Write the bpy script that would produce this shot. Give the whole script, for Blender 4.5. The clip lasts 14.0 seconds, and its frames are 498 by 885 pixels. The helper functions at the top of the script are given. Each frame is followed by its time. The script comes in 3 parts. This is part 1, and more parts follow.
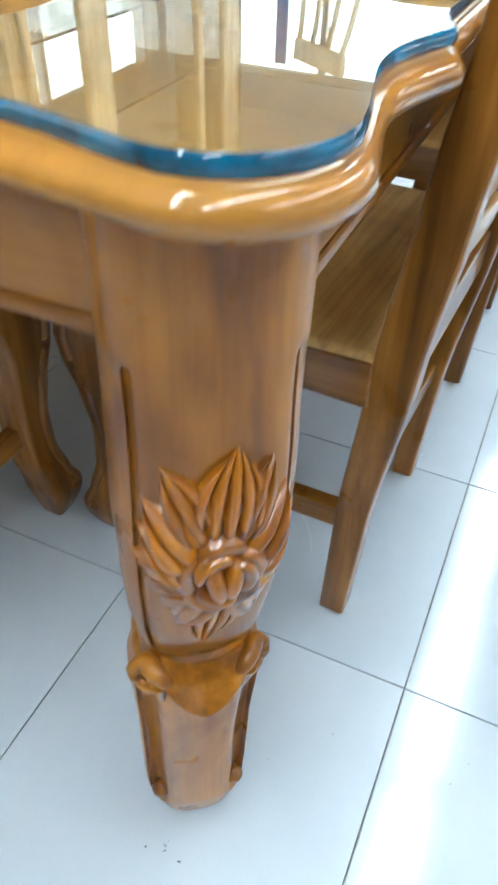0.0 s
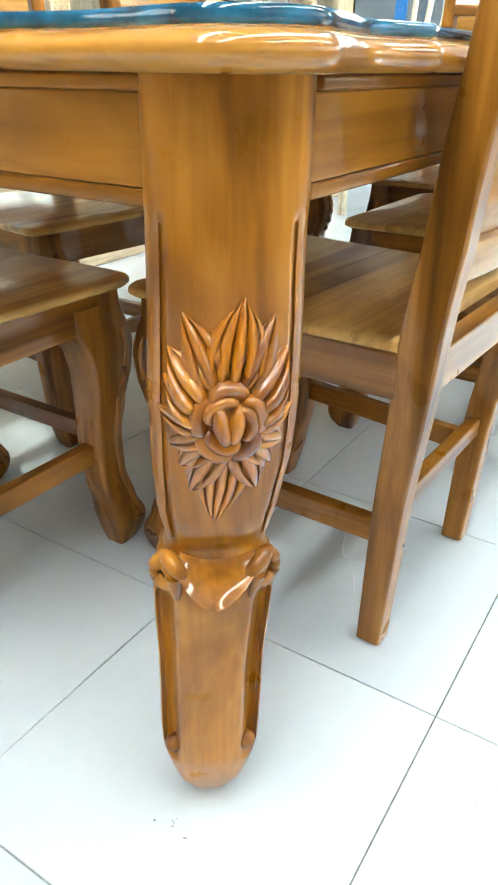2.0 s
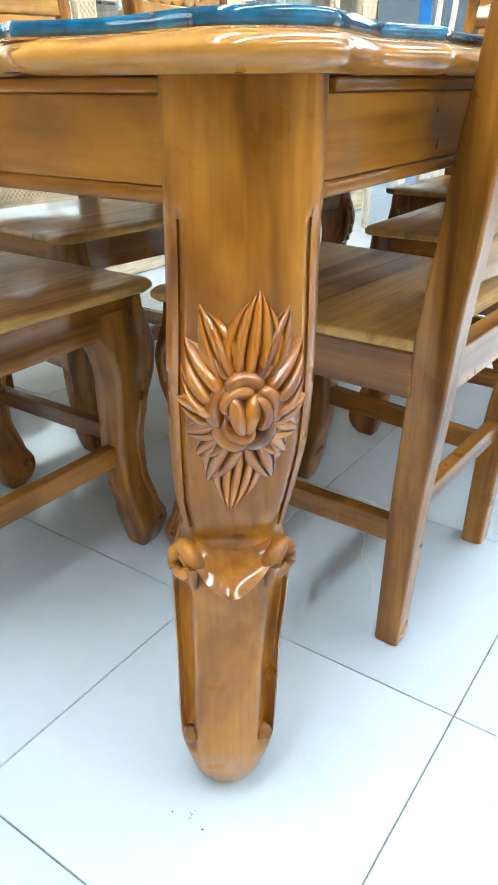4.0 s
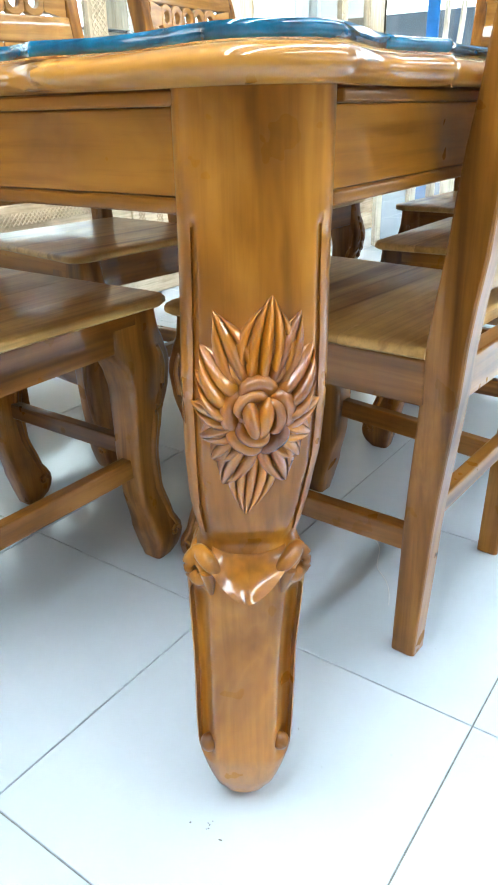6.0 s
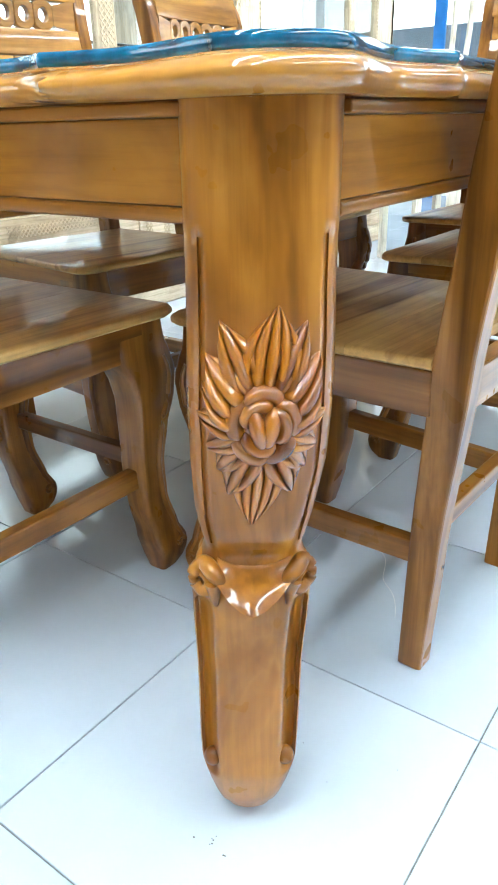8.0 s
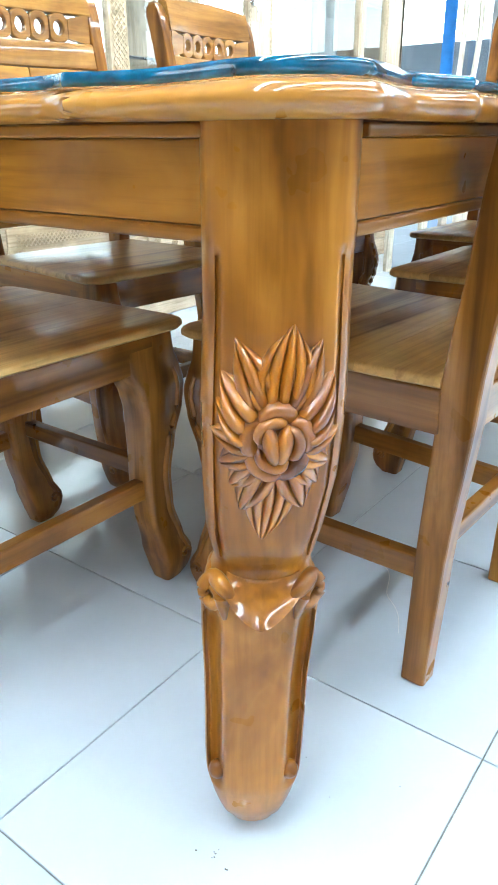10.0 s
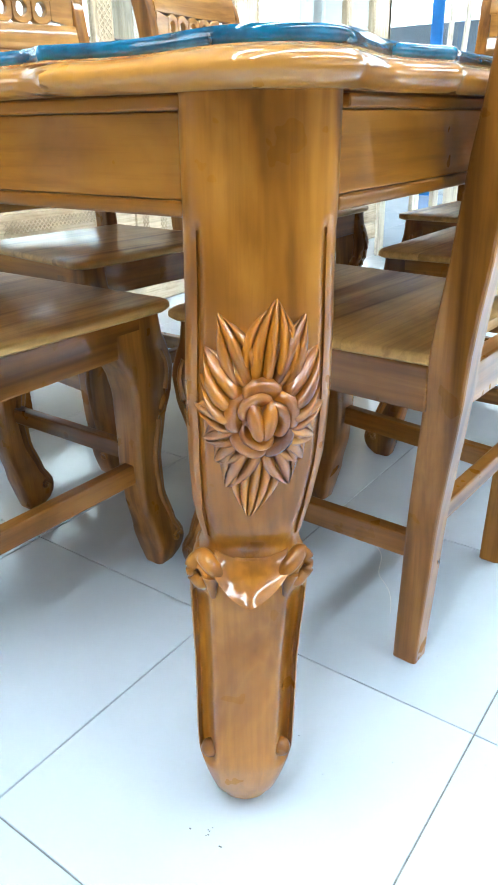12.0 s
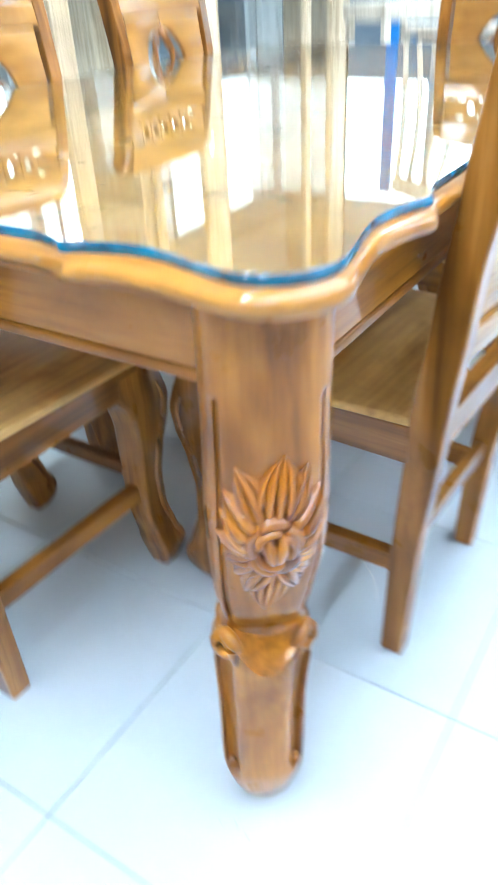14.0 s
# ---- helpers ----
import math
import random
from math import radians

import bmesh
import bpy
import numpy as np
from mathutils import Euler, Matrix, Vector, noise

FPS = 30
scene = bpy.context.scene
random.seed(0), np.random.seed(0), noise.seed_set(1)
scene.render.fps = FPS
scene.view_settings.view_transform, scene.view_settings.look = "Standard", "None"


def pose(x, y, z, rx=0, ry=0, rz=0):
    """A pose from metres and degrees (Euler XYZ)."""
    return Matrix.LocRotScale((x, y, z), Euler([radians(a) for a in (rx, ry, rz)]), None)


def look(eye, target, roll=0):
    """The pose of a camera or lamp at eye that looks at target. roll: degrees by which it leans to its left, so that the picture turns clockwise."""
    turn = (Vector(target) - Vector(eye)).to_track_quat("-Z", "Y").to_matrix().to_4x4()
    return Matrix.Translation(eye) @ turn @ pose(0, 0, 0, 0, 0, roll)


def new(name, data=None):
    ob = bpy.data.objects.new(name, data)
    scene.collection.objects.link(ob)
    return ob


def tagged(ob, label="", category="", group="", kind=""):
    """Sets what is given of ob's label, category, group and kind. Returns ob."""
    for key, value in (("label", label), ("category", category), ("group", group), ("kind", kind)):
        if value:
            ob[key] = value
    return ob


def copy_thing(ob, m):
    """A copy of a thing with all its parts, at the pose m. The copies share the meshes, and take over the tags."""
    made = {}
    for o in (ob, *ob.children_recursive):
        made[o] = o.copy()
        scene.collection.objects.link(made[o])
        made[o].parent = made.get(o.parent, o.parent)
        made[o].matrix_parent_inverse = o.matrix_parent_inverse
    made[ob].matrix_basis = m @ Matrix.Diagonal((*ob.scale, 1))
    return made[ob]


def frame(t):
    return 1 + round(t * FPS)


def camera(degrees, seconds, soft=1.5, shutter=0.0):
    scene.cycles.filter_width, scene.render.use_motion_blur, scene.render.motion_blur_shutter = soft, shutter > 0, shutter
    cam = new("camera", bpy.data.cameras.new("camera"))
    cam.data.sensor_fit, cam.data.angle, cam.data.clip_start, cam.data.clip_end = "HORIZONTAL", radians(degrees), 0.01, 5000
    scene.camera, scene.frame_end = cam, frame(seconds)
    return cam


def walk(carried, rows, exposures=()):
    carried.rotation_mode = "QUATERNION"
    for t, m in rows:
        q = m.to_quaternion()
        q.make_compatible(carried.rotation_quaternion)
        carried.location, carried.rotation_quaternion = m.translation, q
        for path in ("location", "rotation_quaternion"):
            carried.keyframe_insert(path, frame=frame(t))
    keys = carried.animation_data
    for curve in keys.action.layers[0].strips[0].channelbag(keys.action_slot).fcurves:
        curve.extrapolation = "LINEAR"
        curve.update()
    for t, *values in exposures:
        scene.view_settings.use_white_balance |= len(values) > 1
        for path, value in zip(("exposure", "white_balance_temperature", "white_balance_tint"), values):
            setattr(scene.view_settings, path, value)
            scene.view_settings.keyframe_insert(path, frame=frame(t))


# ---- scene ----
cam = camera(38.6, 14.0, soft=1.8, shutter=0.8)
PATH = [
    (0, (-0.005, -0.506, 0.822), (-0.593, 0.862, -0.513), 1.7),
    (0.5, (0.024, -0.562, 0.771), (-0.68, 0.79, -0.524), -0.1),
    (0.7, (0.066, -0.606, 0.742), (-0.700, 0.809, -0.445), -2.1),
    (1, (0.072, -0.599, 0.699), (-0.756, 0.839, -0.417), -0.5),
    (1.2, (0.093, -0.638, 0.690), (-0.771, 0.858, -0.317), -1.7),
    (1.5, (0.1, -0.623, 0.689), (-0.792, 0.886, -0.274), 1.1),
    (2, (0.134, -0.643, 0.702), (-0.815, 0.848, -0.233), 0.6),
    (2.5, (0.152, -0.655, 0.703), (-0.826, 0.829, -0.214), -1.2),
    (3, (0.151, -0.658, 0.701), (-0.847, 0.821, -0.202), -0.6),
    (5.5, (0.156, -0.657, 0.683), (-0.895, 0.797, -0.201), -1.1),
    (6, (0.158, -0.668, 0.684), (-0.903, 0.801, -0.163), -1.4),
    (6.5, (0.158, -0.668, 0.683), (-0.897, 0.809, -0.158), -1.0),
    (7, (0.157, -0.663, 0.681), (-0.919, 0.798, -0.159), -1.5),
    (9.5, (0.156, -0.673, 0.687), (-0.929, 0.815, -0.094), -1.0),
    (10, (0.151, -0.674, 0.689), (-0.938, 0.803, -0.104), -0.3),
    (10.5, (0.151, -0.677, 0.69), (-0.939, 0.806, -0.092), 0.1),
    (11, (0.154, -0.679, 0.691), (-0.968, 0.796, -0.062), -0.9),
    (11.5, (0.156, -0.674, 0.685), (-0.937, 0.801, -0.107), -1.6),
    (12, (0.158, -0.671, 0.68), (-0.912, 0.804, -0.144), -1.0),
    (12.5, (0.148, -0.659, 0.674), (-0.94, 0.802, -0.149), -2.0),
    (13, (0.132, -0.65, 0.664), (-0.936, 0.802, -0.204), -1.7),
    (13.3, (0.126, -0.673, 0.654), (-0.943, 0.805, -0.165), -0.9),
    (13.5, (0.1, -0.654, 0.665), (-0.966, 0.82, -0.165), -4.7),
    (13.7, (0.118, -0.683, 0.728), (-0.935, 0.801, -0.101), -5.4),
    (14, (0.128, -0.674, 0.897), (-0.806, 0.722, -0.189), -3.1),
]
EXPOSURES = [(0, -0.78, 6350, 10), (0.5, -1.12, 6350, 10), (1.2, -0.94, 6900, 10), (1.9, -0.1, 7410, 10), (3, -0.17, 6660, 10), (6.5, -0.12, 6360, 10), (9.5, -0.06, 6150, 10), (13, -0.1, 6150, 10), (14, 0.05, 5800, 10)]
walk(cam, [(t, look(eye, target, roll)) for t, eye, target, roll in PATH], EXPOSURES)

# ---- daylight outside and lamps ----
world = bpy.data.worlds.new("world")
scene.world = world
world.use_nodes = True
wn = world.node_tree
sky = wn.nodes.new("ShaderNodeTexSky")
sky.sky_type = "NISHITA"
sky.sun_disc = False
sky.sun_elevation, sky.sun_rotation = radians(50), radians(40)
wn.nodes["Background"].inputs["Strength"].default_value = 0.12
wn.links.new(sky.outputs["Color"], wn.nodes["Background"].inputs["Color"])
TUBE = 50.0
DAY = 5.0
# weaker glow for the unseen east side, set low to limit fill light
DIM_EAST_DAY = 1.5


# ---- materials ----
def node_mat(name):
    m = bpy.data.materials.new(name)
    m.use_nodes = True
    nt = m.node_tree
    return m, nt, nt.nodes["Principled BSDF"]


def ramp(nt, stops, source):
    r = nt.nodes.new("ShaderNodeValToRGB")
    while len(r.color_ramp.elements) < len(stops):
        r.color_ramp.elements.new(0.5)
    for e, (p, c) in zip(r.color_ramp.elements, stops):
        e.position, e.color = p, (*c, 1)
    nt.links.new(source, r.inputs["Fac"])
    return r.outputs["Color"]


def noise_tex(nt, vec, scale, detail=4.0, rough=0.55, distort=0.0):
    n = nt.nodes.new("ShaderNodeTexNoise")
    n.inputs["Scale"].default_value, n.inputs["Detail"].default_value = scale, detail
    n.inputs["Roughness"].default_value, n.inputs["Distortion"].default_value = rough, distort
    nt.links.new(vec, n.inputs["Vector"])
    return n.outputs["Fac"]


def mix_col(nt, mode, fac, a, b):
    x = nt.nodes.new("ShaderNodeMix")
    x.data_type, x.blend_type = "RGBA", mode
    if hasattr(fac, "links"):
        nt.links.new(fac, x.inputs[0])
    else:
        x.inputs[0].default_value = fac
    for k, v in ((6, a), (7, b)):
        if hasattr(v, "links"):
            nt.links.new(v, x.inputs[k])
        else:
            x.inputs[k].default_value = (*v, 1)
    return x.outputs[2]


def math_node(nt, op, a, b=0.0):
    x = nt.nodes.new("ShaderNodeMath")
    x.operation = op
    for k, v in ((0, a), (1, b)):
        if hasattr(v, "links"):
            nt.links.new(v, x.inputs[k])
        else:
            x.inputs[k].default_value = v
    return x.outputs[0]


def shifted(nt, amount=7.0):
    """Object coordinates, moved by a chance step for each object."""
    tc = nt.nodes.new("ShaderNodeTexCoord")
    oi = nt.nodes.new("ShaderNodeObjectInfo")
    add = nt.nodes.new("ShaderNodeVectorMath")
    add.operation = "ADD"
    step = math_node(nt, "MULTIPLY", oi.outputs["Random"], amount)
    nt.links.new(tc.outputs["Object"], add.inputs[0])
    nt.links.new(step, add.inputs[1])
    return add.outputs[0], oi.outputs["Random"]


def wood(name, axis, light, mid, dark, coat=1.0, gloss=0.035, contrast=1.0, streak=13.0, along=1.1, orange=0.16, ior=1.5):
    m, nt, p = node_mat(name)
    vec, rnd = shifted(nt)
    mp = nt.nodes.new("ShaderNodeMapping")
    sc = [streak, streak, streak]
    sc[axis] = along
    mp.inputs["Scale"].default_value = sc
    nt.links.new(vec, mp.inputs["Vector"])
    broad = noise_tex(nt, mp.outputs["Vector"], 1.0, 3, 0.5, 0.9)
    mp2 = nt.nodes.new("ShaderNodeMapping")
    sc2 = [120.0, 120.0, 120.0]
    sc2[axis] = 5.0
    mp2.inputs["Scale"].default_value = sc2
    nt.links.new(vec, mp2.inputs["Vector"])
    fine = noise_tex(nt, mp2.outputs["Vector"], 1.0, 5, 0.6, 0.3)
    cloud = noise_tex(nt, vec, 7.0, 4, 0.6, 0.6)
    col = ramp(nt, [(0.30, dark), (0.46, mid), (0.62, light), (0.78, mid)], broad)
    grain = ramp(nt, [(0.34, (0.52, 0.47, 0.41)), (0.55, (1, 1, 1))], fine)
    col = mix_col(nt, "MULTIPLY", 0.55 * contrast, col, grain)
    patch = ramp(nt, [(0.30, (0.66, 0.61, 0.54)), (0.48, (0.97, 0.95, 0.92)), (0.70, (1.16, 1.16, 1.12))], cloud)
    col = mix_col(nt, "MULTIPLY", 0.8, col, patch)
    tone = ramp(nt, [(0.0, (0.80, 0.77, 0.74)), (1.0, (1.1, 1.1, 1.08))], rnd)
    col = mix_col(nt, "MULTIPLY", 1.0, col, tone)
    nt.links.new(col, p.inputs["Base Color"])
    smear = noise_tex(nt, vec, 18.0, 3)
    rg = nt.nodes.new("ShaderNodeMapRange")
    rg.inputs["To Min"].default_value, rg.inputs["To Max"].default_value = gloss + 0.16, gloss + 0.34
    nt.links.new(smear, rg.inputs["Value"])
    nt.links.new(rg.outputs[0], p.inputs["Roughness"])
    p.inputs["Specular IOR Level"].default_value = 0.15
    p.inputs["Coat Weight"].default_value = coat
    p.inputs["Coat Roughness"].default_value = gloss
    p.inputs["Coat IOR"].default_value = ior
    bump = nt.nodes.new("ShaderNodeBump")
    bump.inputs["Strength"].default_value, bump.inputs["Distance"].default_value = 0.16, 0.0012
    ripple = noise_tex(nt, vec, 34.0, 2)
    both = math_node(nt, "ADD", math_node(nt, "MULTIPLY", fine, 0.35), ripple)
    nt.links.new(both, bump.inputs["Height"])
    nt.links.new(bump.outputs["Normal"], p.inputs["Normal"])
    soft = nt.nodes.new("ShaderNodeBump")
    soft.inputs["Strength"].default_value, soft.inputs["Distance"].default_value = orange, 0.003
    nt.links.new(noise_tex(nt, vec, 22.0 if orange < 0.3 else 130.0, 2), soft.inputs["Height"])
    nt.links.new(soft.outputs["Normal"], p.inputs["Coat Normal"])
    return m


TEAK = dict(light=(0.41, 0.168, 0.022), mid=(0.31, 0.120, 0.014), dark=(0.17, 0.062, 0.007), contrast=0.9, coat=0.5, gloss=0.06, orange=0.08)
TEAK_X = wood("lacquered_teak_x", 0, **TEAK)
TEAK_Y = wood("lacquered_teak_y", 1, **TEAK)
TEAK_Z = wood("lacquered_teak_z", 2, **TEAK)
TOP_TEAK = wood("tabletop_teak", 0, light=(0.44, 0.198, 0.032), mid=(0.36, 0.148, 0.020), dark=(0.26, 0.096, 0.011), coat=0.9, contrast=0.25, streak=6.0, along=2.2, gloss=0.05, orange=0.12)
LEG_TEAK = wood("honey_teak", 2, light=(0.45, 0.182, 0.022), mid=(0.31, 0.112, 0.010), dark=(0.14, 0.042, 0.003), coat=0.5, contrast=0.7, streak=15.0, along=4.5, gloss=0.05, orange=0.10)
CARVED = wood("carved_teak", 2, light=(0.43, 0.155, 0.010), mid=(0.33, 0.104, 0.005), dark=(0.16, 0.041, 0.003), coat=0.9, gloss=0.055, contrast=0.5, streak=11.0, along=3.0, orange=0.3, ior=1.62)
SEAT = dict(light=(0.74, 0.46, 0.17), mid=(0.66, 0.41, 0.15), dark=(0.34, 0.17, 0.05), contrast=0.8, streak=17.0, along=1.3)
SEAT_X = wood("seat_board_x", 0, coat=0.5, gloss=0.20, **SEAT)
SEAT_Y = wood("seat_board_y", 1, coat=0.5, gloss=0.20, **SEAT)
PALE = dict(light=(0.74, 0.62, 0.46), mid=(0.67, 0.54, 0.38), dark=(0.54, 0.41, 0.27))
PALE_Z = wood("pale_teak_z", 2, coat=0.6, gloss=0.15, **PALE)
PALE_Y = wood("pale_teak_y", 1, coat=0.6, gloss=0.15, **PALE)
WHITE_WOOD = wood("whitened_wood", 2, (0.8, 0.76, 0.68), (0.74, 0.69, 0.6), (0.62, 0.56, 0.47), coat=0.3, gloss=0.3)


def plain(name, color, rough=0.5, metal=0.0, var=0.12, scale=9.0, coat=0.0, bump=0.0):
    m, nt, p = node_mat(name)
    vec, _ = shifted(nt)
    n = noise_tex(nt, vec, scale, 5)
    lo = tuple(c * (1 - var) for c in color)
    hi = tuple(min(1, c * (1 + var)) for c in color)
    nt.links.new(ramp(nt, [(0.3, lo), (0.7, hi)], n), p.inputs["Base Color"])
    p.inputs["Roughness"].default_value, p.inputs["Metallic"].default_value = rough, metal
    p.inputs["Coat Weight"].default_value = coat
    p.inputs["Coat Roughness"].default_value = 0.05
    if bump:
        b = nt.nodes.new("ShaderNodeBump")
        b.inputs["Strength"].default_value, b.inputs["Distance"].default_value = bump, 0.001
        nt.links.new(noise_tex(nt, vec, scale * 9, 4), b.inputs["Height"])
        nt.links.new(b.outputs["Normal"], p.inputs["Normal"])
    return m


def tile_material():
    m, nt, p = node_mat("white_tile")
    vec, rnd = shifted(nt)
    stain = noise_tex(nt, vec, 3.5, 5, 0.6)
    speck = noise_tex(nt, vec, 160.0, 2)
    col = ramp(nt, [(0.3, (0.47, 0.53, 0.585)), (0.7, (0.53, 0.585, 0.64))], stain)
    dots = ramp(nt, [(0.20, (0.75, 0.74, 0.72)), (0.26, (1, 1, 1))], speck)
    col = mix_col(nt, "MULTIPLY", 0.35, col, dots)
    tone = ramp(nt, [(0.0, (0.95, 0.96, 0.97)), (1.0, (1, 1, 1))], rnd)
    nt.links.new(mix_col(nt, "MULTIPLY", 1.0, col, tone), p.inputs["Base Color"])
    rg = nt.nodes.new("ShaderNodeMapRange")
    rg.inputs["To Min"].default_value, rg.inputs["To Max"].default_value = 0.07, 0.13
    nt.links.new(noise_tex(nt, vec, 9.0, 4), rg.inputs["Value"])
    nt.links.new(rg.outputs[0], p.inputs["Roughness"])
    p.inputs["IOR"].default_value = 1.5
    b = nt.nodes.new("ShaderNodeBump")
    b.inputs["Strength"].default_value, b.inputs["Distance"].default_value = 0.05, 0.002
    nt.links.new(noise_tex(nt, vec, 14.0, 2), b.inputs["Height"])
    nt.links.new(b.outputs["Normal"], p.inputs["Normal"])
    return m


def glow(name, color, strength):
    m, nt, p = node_mat(name)
    p.inputs["Base Color"].default_value = (0.8, 0.8, 0.8, 1)
    p.inputs["Emission Color"].default_value = (*color, 1)
    p.inputs["Emission Strength"].default_value = strength
    return m


def glass(name, color, rough=0.0, ior=1.5):
    m, nt, p = node_mat(name)
    p.inputs["Base Color"].default_value = (*color, 1)
    p.inputs["Transmission Weight"].default_value = 1.0
    p.inputs["Roughness"].default_value, p.inputs["IOR"].default_value = rough, ior
    return m


TILE = tile_material()
GROUT = plain("grey_grout", (0.17, 0.165, 0.155), 0.85, var=0.35, scale=60)
PLASTER = plain("white_plaster", (0.78, 0.78, 0.76), 0.7, var=0.04, scale=4, bump=0.1)
CEILING = plain("ceiling_paint", (0.82, 0.82, 0.8), 0.8, var=0.03, scale=3)
CLEAR = glass("clear_glass", (0.97, 1.0, 0.99))
GLASS_EDGE = plain("teal_glass_edge", (0.0, 0.085, 0.165), 0.05, var=0.8, scale=30, coat=0.3)
TABLE_GLASS = glass("green_tinted_glass", (0.86, 0.945, 0.89))
CABINET_GLASS = glass("cabinet_glass", (0.93, 0.97, 0.97))
CHROME = plain("chrome", (0.75, 0.75, 0.76), 0.12, 1.0, var=0.05)
ALU = plain("aluminium", (0.6, 0.6, 0.6), 0.35, 0.8, var=0.05)
TUBE_GLOW = glow("tube_diffuser", (0.82, 0.95, 1.0), TUBE)
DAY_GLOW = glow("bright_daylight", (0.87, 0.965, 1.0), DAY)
# same daylight turned down, only for the added east backdrop
DIM_EAST_GLOW = glow("dim_east_daylight", (0.87, 0.965, 1.0), DIM_EAST_DAY)
BLUE = plain("blue_paint", (0.02, 0.22, 0.62), 0.4, var=0.15)
STREET = plain("blue_grey_wall", (0.15, 0.19, 0.23), 0.7, var=0.25, scale=2.5)
# dark brown for walls out of view, to cut fill and deepen reflections
UNSEEN_BROWN = plain("unseen_wall_brown", (0.32, 0.215, 0.125), 0.4, var=0.2, scale=3)
DIRT = plain("dark_dirt", (0.12, 0.11, 0.1), 0.9)
THREAD = plain("white_thread", (0.7, 0.7, 0.68), 0.7)


# ---- mesh helpers ----
def smooth(me, angle=35):
    for f in me.polygons:
        f.use_smooth = True
    me.set_sharp_from_angle(angle=radians(angle))


def mesh_of(name, bm, material, angle=35):
    bmesh.ops.recalc_face_normals(bm, faces=bm.faces)
    me = bpy.data.meshes.new(name)
    bm.to_mesh(me)
    bm.free()
    for mt in (material if isinstance(material, (list, tuple)) else [material]):
        me.materials.append(mt)
    smooth(me, angle)
    return me


def part(name, bm, material, parent, label="", angle=20):
    me = bm if isinstance(bm, bpy.types.Mesh) else mesh_of(name, bm, material, angle)
    ob = new(name, me)
    ob.parent = parent
    if label:
        tagged(ob, label)
    return ob


def thing(name, m, label, category, group="", kind=""):
    ob = new(name)
    ob.matrix_world = m
    ob.empty_display_size = 0.1
    return tagged(ob, label, category, group, kind)


def box(bm, lo, hi, bevel=0.0, seg=2):
    r = bmesh.ops.create_cube(bm, size=1.0)
    vs = r["verts"]
    for v in vs:
        v.co = Vector([lo[k] + (v.co[k] + 0.5) * (hi[k] - lo[k]) for k in range(3)])
    if bevel:
        es = list({e for v in vs for e in v.link_edges})
        bmesh.ops.bevel(bm, geom=es, offset=bevel, segments=seg, profile=0.5, affect="EDGES")
    return bm


def one_box(lo, hi, bevel=0.0, seg=2):
    return box(bmesh.new(), lo, hi, bevel, seg)


def loft(bm, rings, closed=True, caps=True):
    rows = [[bm.verts.new(p) for p in ring] for ring in rings]
    n = len(rows[0])
    for a, b in zip(rows, rows[1:]):
        for k in range(n if closed else n - 1):
            j = (k + 1) % n
            bm.faces.new((a[k], a[j], b[j], b[k]))
    if caps and closed:
        bm.faces.new(rows[0][::-1])
        bm.faces.new(rows[-1])
    return bm


def rounded_rect(hx, hy, r, n=4):
    pts = []
    for cx, cy, a0 in ((hx - r, hy - r, 0), (-hx + r, hy - r, 90), (-hx + r, -hy + r, 180), (hx - r, -hy + r, 270)):
        for k in range(n + 1):
            a = radians(a0 + 90 * k / n)
            pts.append((cx + r * math.cos(a), cy + r * math.sin(a)))
    return pts


def interp(table, z):
    """Smooth interpolation in a short table of (z, value)."""
    if z <= table[0][0]:
        return table[0][1]
    for (z0, a), (z1, b) in zip(table, table[1:]):
        if z <= z1:
            f = (z - z0) / (z1 - z0)
            f = f * f * (3 - 2 * f) * 0.6 + f * 0.4
            return a + (b - a) * f
    return table[-1][1]


def ball(bm, c, r, sx=1.0, sy=1.0, sz=1.0, seg=12, rings=8, turn=None):
    m = Matrix.Translation(c) @ (turn or Matrix.Identity(4)) @ Matrix.Diagonal((r * sx, r * sy, r * sz, 1))
    bmesh.ops.create_uvsphere(bm, u_segments=seg, v_segments=rings, radius=1.0, matrix=m)
    return bm


def tube(bm, pts, radius, n=8, squash=1.0):
    """A round bar along points; radius a number or a function of 0..1."""
    pts = [Vector(p) for p in pts]
    rings = []
    for i, p in enumerate(pts):
        d = (pts[min(i + 1, len(pts) - 1)] - pts[max(i - 1, 0)]).normalized()
        side = d.cross(Vector((0, 0, 1))) if abs(d.z) < 0.95 else d.cross(Vector((0, 1, 0)))
        side.normalize()
        up = side.cross(d)
        r = radius(i / (len(pts) - 1)) if callable(radius) else radius
        rings.append([p + side * r * math.cos(2 * math.pi * k / n) + up * r * squash * math.sin(2 * math.pi * k / n) for k in range(n)])
    return loft(bm, rings)


# ---- room ----
FLOOR_LO, FLOOR_HI = (-4.0, -3.6), (3.2, 6.4)
floor = tagged(new("floor", mesh_of("floor", one_box((FLOOR_LO[0], FLOOR_LO[1], -0.2), (FLOOR_HI[0], FLOOR_HI[1], -0.003)), GROUT)),
               "polished white ceramic tile floor with thin grey joints", "floor", kind="structure")
ROOF = 2.9
ceiling = tagged(new("ceiling", mesh_of("ceiling", one_box((-4.0, -3.6, ROOF), (3.2, 6.4, ROOF + 0.2)), CEILING)),
                 "plain white painted showroom ceiling", "ceiling", kind="structure")
# never in view; its brown is chosen to keep lacquer reflections dark
wall_south = tagged(new("wall_south", mesh_of("wall_south", one_box((-4.2, -3.8, -0.2), (3.4, -3.6, ROOF + 0.2)), UNSEEN_BROWN)),
                    "unseen showroom wall, brown to dim reflections", "wall", kind="structure")


